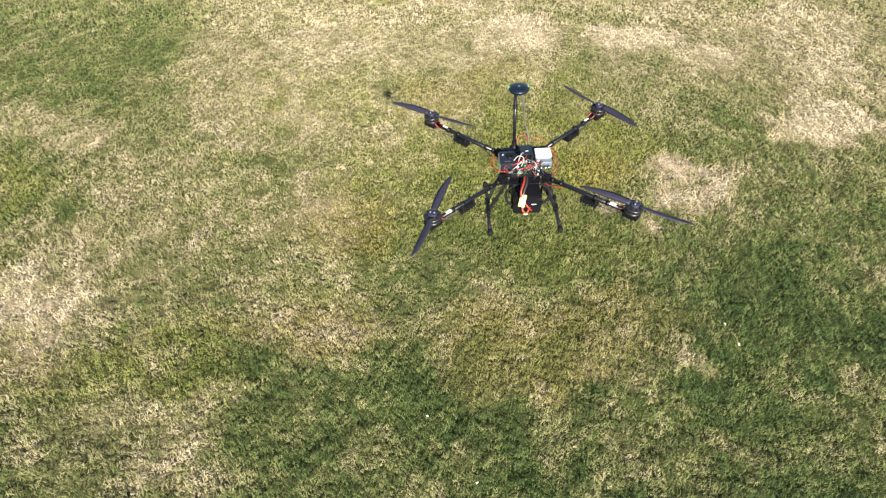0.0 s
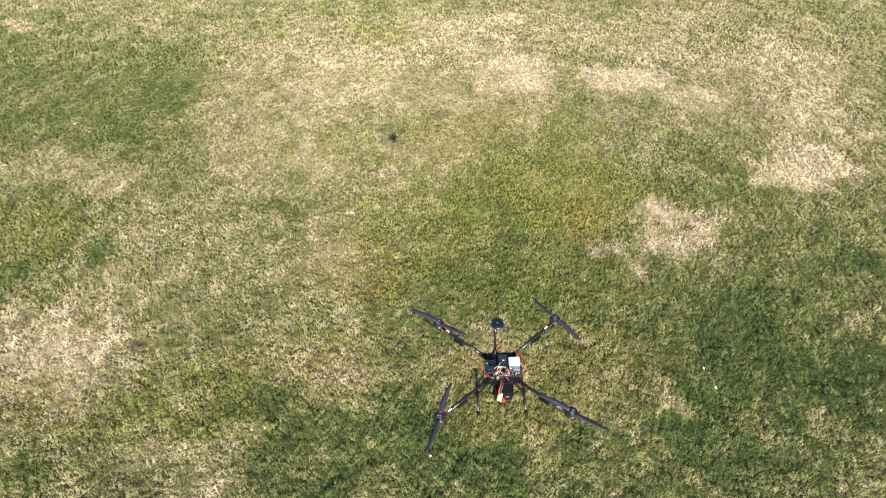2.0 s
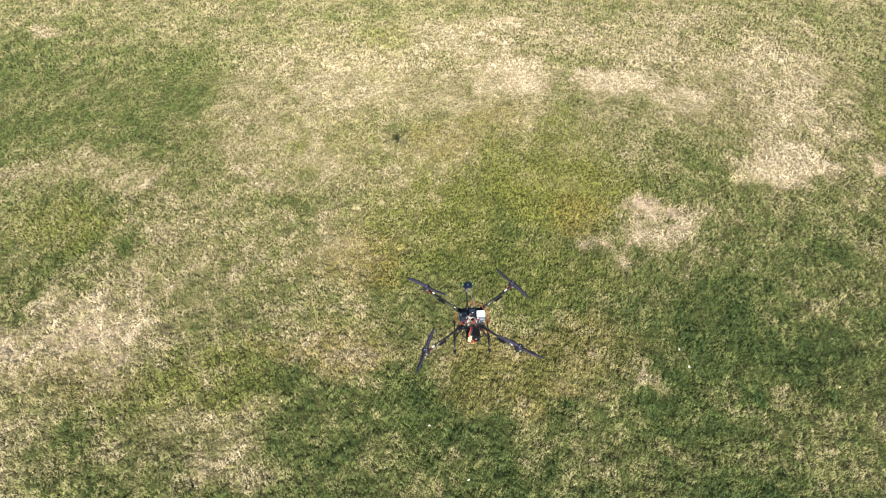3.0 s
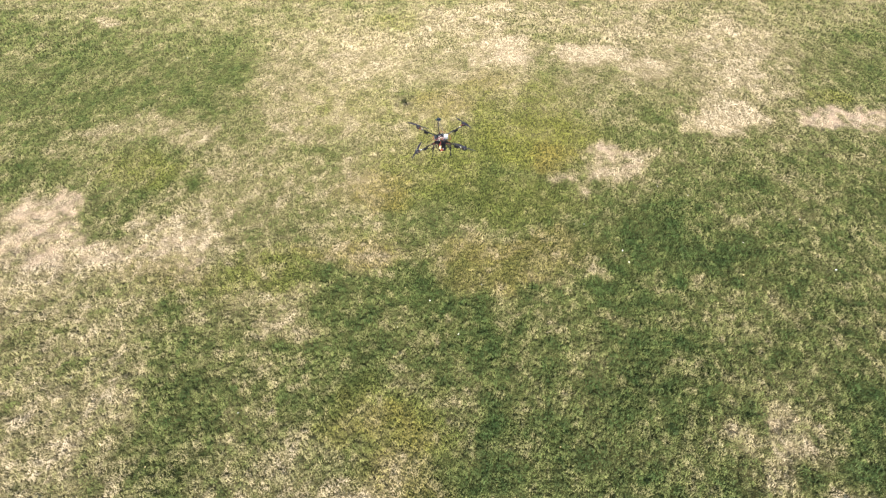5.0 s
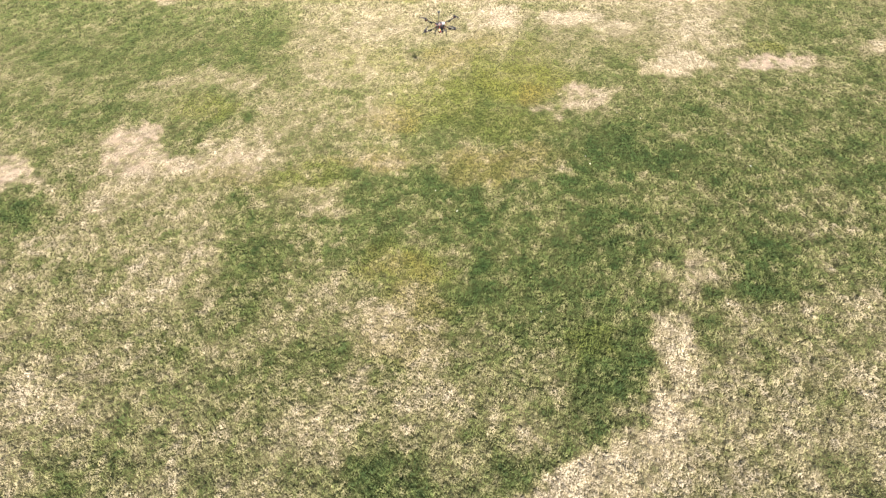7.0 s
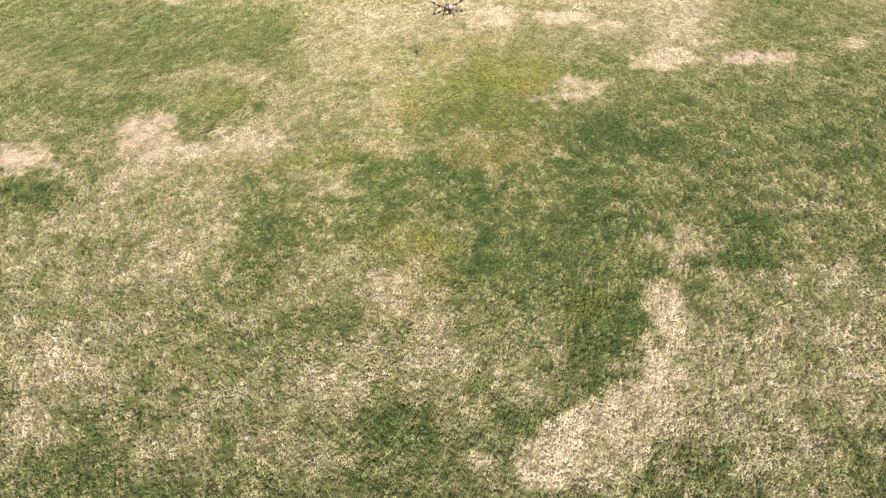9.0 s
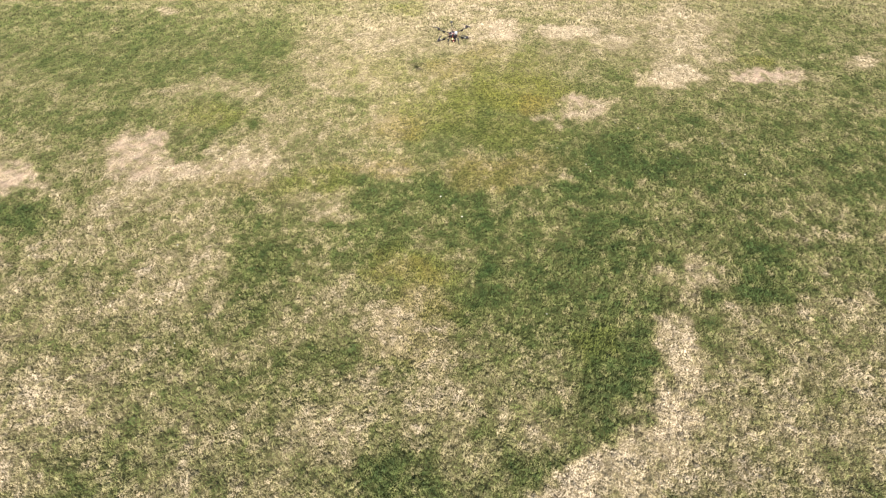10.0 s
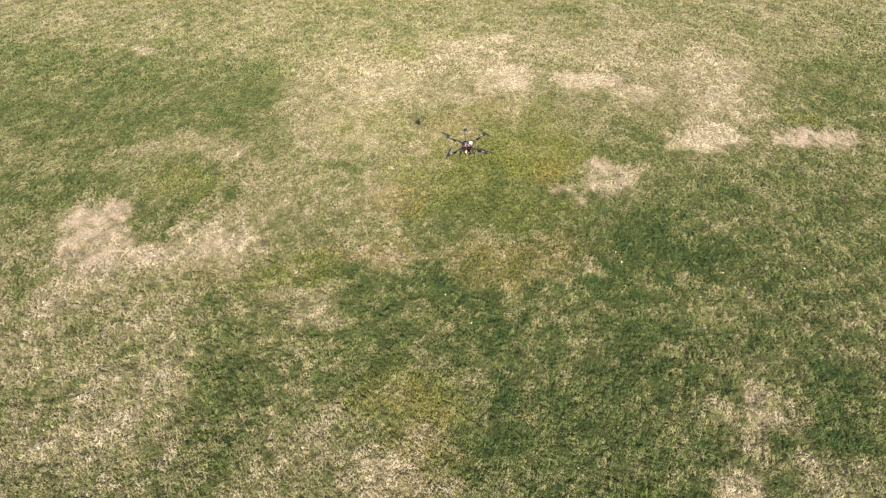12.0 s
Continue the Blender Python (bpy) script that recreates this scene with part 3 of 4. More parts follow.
patch("green", 1.91, 0.92, 0.93, 0.37, 1, 0.50)
patch("green", 0.66, 0.59, 0.81, 0.19, -1, 0.45)
patch("straw", -0.71, -2.25, 0.50, 0.38, -6, 0.60)
patch("straw", -0.67, -3.02, 0.61, 0.34, -2, 0.72)
patch("straw", -8.88, -0.04, 1.59, 0.79, -12, 0.62)
patch("straw", -6.92, -1.30, 1.08, 0.72, -38, 0.55)

n_big, n_mid, n_small, n_tiny = (value_noise(map_x, map_y, s, k) - 0.5 for s, k in ((1.3, 2), (0.42, 4), (0.17, 1), (0.10, 3)))
# painted light: paler beyond y 4 (glow opposite the sun), darker round y 2
LAWN["dry_and_lit"] = np.clip(0.49 + 0.12 * np.clip((map_y - 4) / 6, 0, 1) - 0.05 * np.exp(-(((map_y - 2) / 2) ** 2)) + 0.37 * LAWN["straw"] + 0.20 * np.clip(LAWN["straw"] - 0.65, 0, 1) - 0.17 * LAWN["green"] * (1 - 0.6 * LAWN["straw"]) + 0.10 * n_big + 0.16 * n_mid + 0.10 * n_small, 0, 1)
LAWN["soil"] = np.clip(1.15 * LAWN["soil"] - 0.1 + LAWN["soil"] * (0.7 * n_mid + 1.5 * n_small + 1.8 * n_tiny), 0, 1)


def lawn_at(kind, x, y):
    """The lawn's value at places, between the cells of its plan."""
    u, v = np.clip((x - MAP_X0) / MAP_STEP, 0, MAP_NX - 1.01), np.clip((y - MAP_Y0) / MAP_STEP, 0, MAP_NY - 1.01)
    i, j = u.astype(int), v.astype(int)
    f, g = u - i, v - j
    t = LAWN[kind]
    return (t[i, j] * (1 - f) + t[i + 1, j] * f) * (1 - g) + (t[i, j + 1] * (1 - f) + t[i + 1, j + 1] * f) * g


def tufts(x, y, size, layer):
    """Rounded tufts of about the given size: how high each place lies on its tuft, 0 in the crease to 1 on top, and a number from 0 to 1 for each tuft."""
    u = x / size + 0.9 * (value_noise(x, y, 0.9 * size, layer) - 0.5)
    v = y / size + 0.9 * (value_noise(x, y, 0.9 * size, layer + 1) - 0.5)
    i, j = np.floor(u).astype(int), np.floor(v).astype(int)
    first, second, own = np.full(x.shape, 9.0), np.full(x.shape, 9.0), np.zeros(x.shape)
    a, b, c = LATTICE[layer % 6], LATTICE[(layer + 1) % 6], LATTICE[(layer + 2) % 6]
    for di in (-1, 0, 1):
        for dj in (-1, 0, 1):
            p, q = (i + di) % 256, (j + dj) % 256
            d = np.hypot(i + di + a[p, q] - u, j + dj + b[p, q] - v)
            nearer = d < first
            second = np.where(nearer, first, np.minimum(second, d))
            own = np.where(nearer, c[p, q], own)
            first = np.minimum(first, d)
    crown = np.clip((second - first) / 0.75, 0, 1)
    return crown * (2 - crown), own


def rise(x, y):
    """The gentle lumps of the lawn."""
    return 0.05 * (value_noise(x, y, 2.6, 0) - 0.5) + 0.03 * (value_noise(x, y, 0.7, 3) - 0.5) + 0.060 * (value_noise(x, y, 0.24, 5) - 0.5)


def filled(name, points, faces, per_face, values, material_used):
    """A mesh object from arrays of points, faces and values of each point."""
    data = bpy.data.meshes.new(name)
    data.vertices.add(len(points))
    data.vertices.foreach_set("co", points.astype(np.float32).ravel())
    data.loops.add(faces.size)
    data.loops.foreach_set("vertex_index", faces.astype(np.int32).ravel())
    data.polygons.add(len(faces))
    data.polygons.foreach_set("loop_start", np.arange(0, faces.size, per_face, dtype=np.int32))
    data.update(calc_edges=True)
    for key, v in values.items():
        data.attributes.new(key, "FLOAT", "POINT").data.foreach_set("value", v.astype(np.float32))
    data.materials.append(material_used)
    return new(name, data)


def build_ground():
    """One sheet of earth that reaches the horizon, fine where the camera flies."""
    far = np.array([30, 36, 45, 60, 90, 150, 300, 700, 1600, 3500.0])
    xs = np.concatenate([-far[::-1], np.arange(-25, -12, 0.12), np.arange(-12, 12, 0.07), np.arange(12, 25.01, 0.12), far])
    ys = np.concatenate([-far[::-1] + 9, np.arange(-17.5, -8.5, 0.20), np.arange(-8.5, 6, 0.07), np.arange(6, 21.51, 0.11), far])
    gx, gy = np.meshgrid(xs, ys, indexing="ij")
    near = np.clip((30 - np.maximum(np.abs(gx), np.abs(gy - 2) + 6)) / 4, 0, 1)
    points = np.stack([gx, gy, rise(gx, gy) * near], -1).reshape(-1, 3)
    n = np.arange(gx.size).reshape(gx.shape)
    faces = np.stack([n[:-1, :-1], n[1:, :-1], n[1:, 1:], n[:-1, 1:]], -1).reshape(-1, 4)
    x, y = points[:, 0], points[:, 1]
    inside = np.clip((24.6 - np.abs(x)) / 1.5, 0, 1) * np.clip((y + 17.2) / 1.5, 0, 1) * np.clip((21.2 - y) / 1.5, 0, 1)
    values = {"dry_and_lit": 0.47 + (lawn_at("dry_and_lit", x, y) - 0.47) * inside, "soil": lawn_at("soil", x, y) * inside}
    ob = filled("ground", points, faces, 4, values, TURF)
    ob.data.polygons.foreach_set("use_smooth", np.ones(len(faces), bool))
    return tagged(ob, "dry patchy turf earth with bare pinkish spots", "ground", kind="structure")


TUFT, TUFT_RISE = 0.15, 0.056


def build_grass():
    """Mown blades over all of the lawn that is flown over: dense in front, thinner and broader further away."""
    sets = []
    for y0, y1, density, width in ((-17.0, -8.6, 900, 0.026), (-8.6, -2.0, 4500, 0.0106), (-2.0, 4.5, 5200, 0.0094), (4.5, 11.0, 3400, 0.0124), (11.0, 20.5, 1200, 0.026)):
        half0, half1 = max(11.4, 9.6 + 0.60 * (y0 + 7.5)), max(11.4, 9.6 + 0.60 * (y1 + 7.5))
        count = int((half0 + half1) * (y1 - y0) * density)
        y = RNG.uniform(y0, y1, count)
        half = np.maximum(11.4, 9.6 + 0.60 * (y + 7.5))
        x = RNG.uniform(-1, 1, count) * half
        # thinning out in tufts towards the rim
        rim = np.minimum(np.minimum((half - np.abs(x)) / 1.2, (y + 17.0) / 2.2), (20.5 - y) / 1.5)
        kept = rim > 0.55 * RNG.random(count) + 0.45 * value_noise(x, y, 0.8, 2)
        sets.append((x[kept], y[kept], np.full(kept.sum(), width)))
    x, y, w = (np.concatenate(c) for c in zip(*sets))
    soil = lawn_at("soil", x, y)
    crown, own = tufts(x, y, TUFT, 0)
    keep = RNG.random(len(x)) > np.maximum(0.62 * soil, 0.52 * (1 - crown) ** 2)
    x, y, w, soil, crown, own = x[keep], y[keep], w[keep], soil[keep], crown[keep], own[keep]
    n = len(x)
    # blades lie over their tuft, much the same way within it
    way = 2 * np.pi * own + 5 * value_noise(x, y, 0.075, 5) + RNG.normal(0, 1.5, n)
    far_off = np.interp(w, (0.012, 0.026), (1, 1.35))
    lean = RNG.uniform(0.014, 0.042, n) * far_off
    tx, ty = x + lean * np.cos(way), y + lean * np.sin(way)
    fine = value_noise(0.8 * ty - 0.6 * tx, tx, 0.045, 2) - 0.5
    clump = value_noise(x, y, 0.36, 4)
    mottle = 0.20 * (clump - 0.5) + 0.24 * (value_noise(y, x, 0.18, 1) - 0.5) + 0.26 * (value_noise(x, -y, 0.095, 3) - 0.5) + 0.12 * (own - 0.5) + 0.12 * fine
    mottle *= np.interp(y, (0, 5, 10), (1.0, 0.8, 0.55))
    # flatter tufts and evener tone beyond y 2 stand in for hidden shade
    calm = np.interp(y, (2, 6), (1, 0.84))
    # random darker and paler blotches of three sizes
    tone_noise = 0.22 * (value_noise(-x, y, 0.33, 2) - 0.5) + 0.32 * (value_noise(-y, x, 0.16, 5) - 0.5) + 0.46 * (value_noise(y, -x, 0.085, 0) - 0.5)
    dry_and_lit = np.clip(lawn_at("dry_and_lit", x, y) + mottle + 0.25 * soil + 0.01 + RNG.normal(0, 0.03, n), 0, 0.97)
    proud = TUFT_RISE * calm * (1 - 0.7 * soil)
    high = proud * (tufts(tx, ty, TUFT, 0)[0] - crown) + RNG.uniform(0.014, 0.038, n) * far_off * (1 - 0.6 * soil) * (1.45 - 0.75 * dry_and_lit) + 0.016 * fine
    blade_tone = np.clip(1.06 + tone_noise * calm + 0.10 * ((7.3 * own) % 1 - 0.5) + RNG.normal(0, 0.04, n), 0.5, 1.5)
    px, py = 0.5 * (x + tx), 0.5 * (y + ty)
    # one dark tuft in the straw
    dark_tuft = np.clip(1.6 - np.hypot((px + 4.97) / 0.12, (py - 2.80) / 0.11) - 1.2 * (clump - 0.5), 0, 1)
    blade_tone, dry_and_lit = blade_tone * (1 - 0.62 * dark_tuft), dry_and_lit * (1 - 0.2 * dark_tuft)
    face = way + np.pi / 2 + RNG.normal(0, 0.4, n)
    root = np.stack([x, y, rise(x, y) + proud * crown - 0.004], -1)
    side = np.stack([np.cos(face), np.sin(face), 0 * face], -1) * (w * RNG.uniform(0.6, 1.3, n) / 2)[:, None]
    tip = root + np.stack([np.cos(way) * lean, np.sin(way) * lean, high + 0.004], -1)
    points = np.stack([root - side, root + side, tip], 1).reshape(-1, 3)
    values = {"dry_and_lit": np.repeat(dry_and_lit, 3), "lime": np.repeat(lawn_at("lime", x, y) * np.clip(1.45 - 1.3 * dry_and_lit, 0, 0.85), 3), "mustard": np.repeat(0.78 * lawn_at("mustard", x, y) * np.clip(1.6 - 1.3 * dry_and_lit, 0.1, 1), 3), "soil": np.repeat(0.45 * soil, 3), "blade_tone": np.repeat(blade_tone, 3)}
    ob = filled("grass", points, np.arange(3 * n).reshape(-1, 3), 3, values, GRASS)
    return tagged(ob, "short mown lawn grass, green mixed with dry straw", "grass", kind="stuff")


build_ground()
build_grass()


# ---- meshes for things and parts ----
def part(name, bm, material_used, parent, label="", smooth=False):
    """Links a bmesh as one mesh object under a thing or a part."""
    data = bpy.data.meshes.new(name)
    for f in bm.faces:
        f.smooth = smooth
    bm.to_mesh(data)
    bm.free()
    data.materials.append(material_used)
    ob = new(name, data)
    ob.parent = parent
    return tagged(ob, label) if label else ob


def box(bm, centre, size, bevel=0.0, turn=None):
    """A box with worn edges, added to bm."""
    made = bmesh.ops.create_cube(bm, size=1.0)["verts"]
    m = Matrix.Translation(centre) @ (turn or Matrix.Identity(4)) @ Matrix.Diagonal((*size, 1))
    bmesh.ops.transform(bm, matrix=m, verts=made)
    if bevel:
        edges = list({e for v in made for e in v.link_edges})
        bmesh.ops.bevel(bm, geom=edges, offset=bevel, segments=2, affect="EDGES", profile=0.6)
    return bm


def spun(bm, profile, centre=(0, 0, 0), steps=24, turn=None):
    """A body of revolution round z from (radius, height) pairs, added to bm."""
    m = Matrix.Translation(centre) @ (turn or Matrix.Identity(4))
    rings = []
    for r, z in profile:
        if r < 1e-6:
            rings.append([bm.verts.new(m @ Vector((0, 0, z)))])
        else:
            rings.append([bm.verts.new(m @ Vector((r * math.cos(2 * math.pi * k / steps), r * math.sin(2 * math.pi * k / steps), z))) for k in range(steps)])
    for a, b in zip(rings, rings[1:]):
        for k in range(steps):
            corners = [a[k % len(a)], a[(k + 1) % len(a)], b[(k + 1) % len(b)], b[k % len(b)]]
            corners = [v for n, v in enumerate(corners) if v not in corners[:n]]
            if len(corners) > 2:
                bm.faces.new(corners)
    return bm


def tube(bm, points, radius, sides=10, smooth_steps=0):
    """A round tube with closed ends along a line of points, added to bm; smooth_steps rounds its bends."""
    line = [Vector(p) for p in points]
    if smooth_steps:
        ends = [2 * line[0] - line[1], *line, 2 * line[-1] - line[-2]]
        line = []
        for k in range(1, len(ends) - 2):
            a, b, c, d = ends[k - 1 : k + 3]
            for s in range(smooth_steps):
                t = s / smooth_steps
                line.append(0.5 * (2 * b + (c - a) * t + (2 * a - 5 * b + 4 * c - d) * t * t + (3 * b - a - 3 * c + d) * t**3))
        line.append(Vector(points[-1]))
    up = Vector((0, 0, 1)) if abs((line[1] - line[0]).normalized().z) < 0.9 else Vector((0, 1, 0))
    rings = []
    for k, p in enumerate(line):
        along = (line[min(k + 1, len(line) - 1)] - line[max(k - 1, 0)]).normalized()
        across = along.cross(up).normalized()
        up = across.cross(along).normalized()
        rings.append([bm.verts.new(p + radius * (math.cos(2 * math.pi * n / sides) * across + math.sin(2 * math.pi * n / sides) * up)) for n in range(sides)])
    for a, b in zip(rings, rings[1:]):
        for n in range(sides):
            bm.faces.new((a[n], a[(n + 1) % sides], b[(n + 1) % sides], b[n]))
    bm.faces.new(rings[0])
    bm.faces.new(rings[-1][::-1])
    bmesh.ops.recalc_face_normals(bm, faces=bm.faces[:])
    return bm


def wire(name, points, radius, material_used, parent, label=""):
    return part(name, tube(bmesh.new(), points, radius, 8, 6), material_used, parent, label, True)


def facing(way):
    """A turn that lays x along a direction and keeps z upward."""
    x = Vector(way).normalized()
    y = Vector((0, 0, 1)).cross(x).normalized()
    return Matrix((x, y, x.cross(y))).transposed().to_4x4()


# ---- the quadcopter ----
def propeller_blade(angle, length, side):
    """One twisted, swept blade, thick at the root and thin at the tip."""
    bm = bmesh.new()
    rows = []
    for k in range(13):
        s = k / 12
        r = 0.010 + s * (length - 0.010)
        chord = 0.008 + 0.0155 * math.sin(math.pi * min(1, 0.12 + 0.9 * s)) ** 0.8 * (1 - 0.35 * s)
        if s > 0.92:
            chord *= 1 - 5.5 * (s - 0.92)
        twist = radians(24 - 17 * s) * side
        sweep = -0.012 * s * s * side
        ring = []
        for u, h in ((-0.5, 0), (-0.2, 0.07), (0.15, 0.09), (0.5, 0), (0.15, -0.02), (-0.2, -0.03)):
            a, b = u * chord, h * chord * (1.3 - s)
            ring.append(bm.verts.new((r, sweep + a * math.cos(twist) - b * math.sin(twist), a * math.sin(twist) + b * math.cos(twist))))
        rows.append(ring)
    for a, b in zip(rows, rows[1:]):
        for n in range(6):
            bm.faces.new((a[n], a[(n + 1) % 6], b[(n + 1) % 6], b[n]))
    bm.faces.new(rows[0][::-1])
    bm.faces.new(rows[-1])
    bmesh.ops.rotate(bm, verts=bm.verts[:], matrix=Matrix.Rotation(angle, 3, "Z"))
    bmesh.ops.recalc_face_normals(bm, faces=bm.faces[:])
    return bm


def build_motor(drone, place, angle, side):
    motor = part("motor", spun(bmesh.new(), [(0, -0.006), (0.019, -0.006), (0.0205, -0.003), (0.0205, 0.0), (0.016, 0.0015), (0, 0.0015)]), BELL, drone, "black brushless motor base", True)
    motor.location = place
    motor.scale = (1.06, 1.06, 0.86)
    for k in range(12):
        a = 2 * math.pi * k / 12
        coil = box(bmesh.new(), (0.0135 * math.cos(a), 0.0135 * math.sin(a), 0.006), (0.009, 0.0042, 0.008), 0.0012, Matrix.Rotation(a, 4, "Z"))
        part("winding", coil, COPPER, motor, "copper winding", True)
    bell = spun(bmesh.new(), [(0.0195, 0.0085), (0.0215, 0.0085), (0.0215, 0.0140), (0.0195, 0.0158), (0.006, 0.0166), (0.006, 0.0195), (0, 0.0195)], steps=28)
    part("bell", bell, BELL, motor, "dark metal rotor bell", True)
    for k in range(8):
        a = 2 * math.pi * k / 8
        slot = box(bmesh.new(), (0.0135 * math.cos(a), 0.0135 * math.sin(a), 0.0160), (0.008, 0.0036, 0.0014), 0.0004, Matrix.Rotation(a, 4, "Z"))
        part("cooling_slot", slot, RUBBER, motor)
    for k in range(2):
        a = angle + math.pi / 2 + math.pi * k
        bolt = spun(bmesh.new(), [(0.0022, 0), (0.0022, 0.002), (0, 0.002)], (0.005 * math.cos(a), 0.005 * math.sin(a), 0.0278), 8)
        part("bolt", bolt, SILVER, motor, "bright steel bolt", True)
    prop = part("propeller", spun(bmesh.new(), [(0.011, 0.0195), (0.0115, 0.022), (0.0115, 0.027), (0.009, 0.0285), (0, 0.0285)], steps=18), BLADE, drone, "black two-bladed propeller", True)
    prop.location = place + Vector((0, 0, -0.0065))
    for k in range(2):
        blade = part("blade", propeller_blade(angle + math.pi * k, 0.140, side), BLADE, prop, "thin dark blade", True)
        blade.location = (0, 0, 0.0245)
    return motor


def build_arm(drone, sx, sy, angle):
    """A folding tube arm with its clamp, speed controller, wires, motor and propeller."""
    root, tip = Vector((0.052 * sx, 0.048 * sy, -0.022)), Vector((0.2535 * sx, 0.2037 * sy, -0.016))
    along = (tip - root).normalized()
    turn = facing(along)
    arm = part("arm", tube(bmesh.new(), [root - 0.012 * along, tip + 0.016 * along], 0.0062, 14), CARBON, drone, "black carbon tube arm", True)
    for s in (0.03, 0.055, 0.155, 0.19):
        p = root + along * s
        part("collar", tube(bmesh.new(), [p - 0.004 * along, p + 0.004 * along], 0.0080, 12), PLASTIC, arm, "", True)
    hinge = box(bmesh.new(), root + 0.006 * along, (0.034, 0.020, 0.020), 0.003, turn)
    part("hinge", hinge, PLASTIC, arm, "black folding hinge")
    mid = root + 0.56 * (tip - root)
    esc = box(bmesh.new(), mid + Vector((0, 0, -0.016)), (0.050, 0.026, 0.013), 0.006, turn)
    for k in range(6):
        box(esc, mid - 0.021 * along + 0.0085 * k * along + Vector((0, 0, -0.0245)), (0.004, 0.022, 0.005), 0.0008, turn)
    controller = part("speed_controller", esc, PLASTIC, arm, "black finned speed controller")
    for s in (-0.019, 0.019):
        p = mid + s * along
        tie = box(bmesh.new(), p + Vector((0, 0, -0.011)), (0.004, 0.025, 0.025), 0.002, turn)
        part("cable_tie", tie, RUBBER, arm)
    sticker = box(bmesh.new(), root + 0.80 * (tip - root) + Vector((0, 0, 0.0064)), (0.017, 0.0042, 0.0016), 0.0006, turn)
    part("sticker", sticker, WHITE, arm, "small white sticker", True)
    clamp = box(bmesh.new(), tip + Vector((0, 0, -0.001)), (0.042, 0.032, 0.016), 0.005, turn)
    mount = part("motor_mount", clamp, PLASTIC, arm, "black motor clamp")
    for a, b in ((0.016, 0.013), (-0.016, 0.013), (0.016, -0.013), (-0.016, -0.013)):
        screw = spun(bmesh.new(), [(0.0020, 0), (0.0020, 0.0022), (0, 0.0022)], tip + turn.to_3x3() @ Vector((0.9 * a, 0.9 * b, 0.0068)), 8)
        part("screw", screw, STEEL, arm, "small steel screw")
    side = turn.to_3x3() @ Vector((0, 1, 0))
    for k, (m, name) in enumerate(((BLACKWIRE, "black_wire"), (GREYWIRE, "grey_wire"), (BLACKWIRE, "black_wire"))):
        off = side * (k - 1) * 0.006
        wire(name, [mid + 0.026 * along + off + Vector((0, 0, -0.016)), mid + 0.060 * along + 1.3 * off + Vector((0, 0, -0.013)), tip - 0.030 * along + off + Vector((0, 0, -0.012)), tip - 0.006 * along + 0.5 * off + Vector((0, 0, 0.008))], 0.0010, m, arm)
    for k, m in enumerate((RED, BLACKWIRE)):
        off = side * (k - 0.5) * 0.010
        wire("power_wire", [root + 0.062 * along + 0.6 * off + Vector((0, 0, -0.009)), root + 0.042 * along + 1.2 * off + Vector((0, 0, -0.014)), root + 0.016 * along + off + Vector((0, 0, -0.020)), root - 0.03 * along + Vector((0, 0, -0.026))], 0.0013, m, arm, "red power wire" if k == 0 else "")
    wire("motor_lead", [tip - 0.034 * along + 0.006 * side + Vector((0, 0, -0.004)), tip - 0.026 * along + 0.010 * side + Vector((0, 0, 0.004)), tip - 0.014 * along + 0.008 * side + Vector((0, 0, 0.012))], 0.0016, RED, arm, "short red motor lead")
    wire("motor_lead", [tip - 0.036 * along - 0.004 * side + Vector((0, 0, 0.003)), tip - 0.026 * along - 0.007 * side + Vector((0, 0, 0.009)), tip - 0.015 * along - 0.005 * side + Vector((0, 0, 0.013))], 0.0013, ORANGE, arm, "short orange motor lead")
    build_motor(drone, tip + Vector((0, 0, 0.014)), angle, sx * sy)


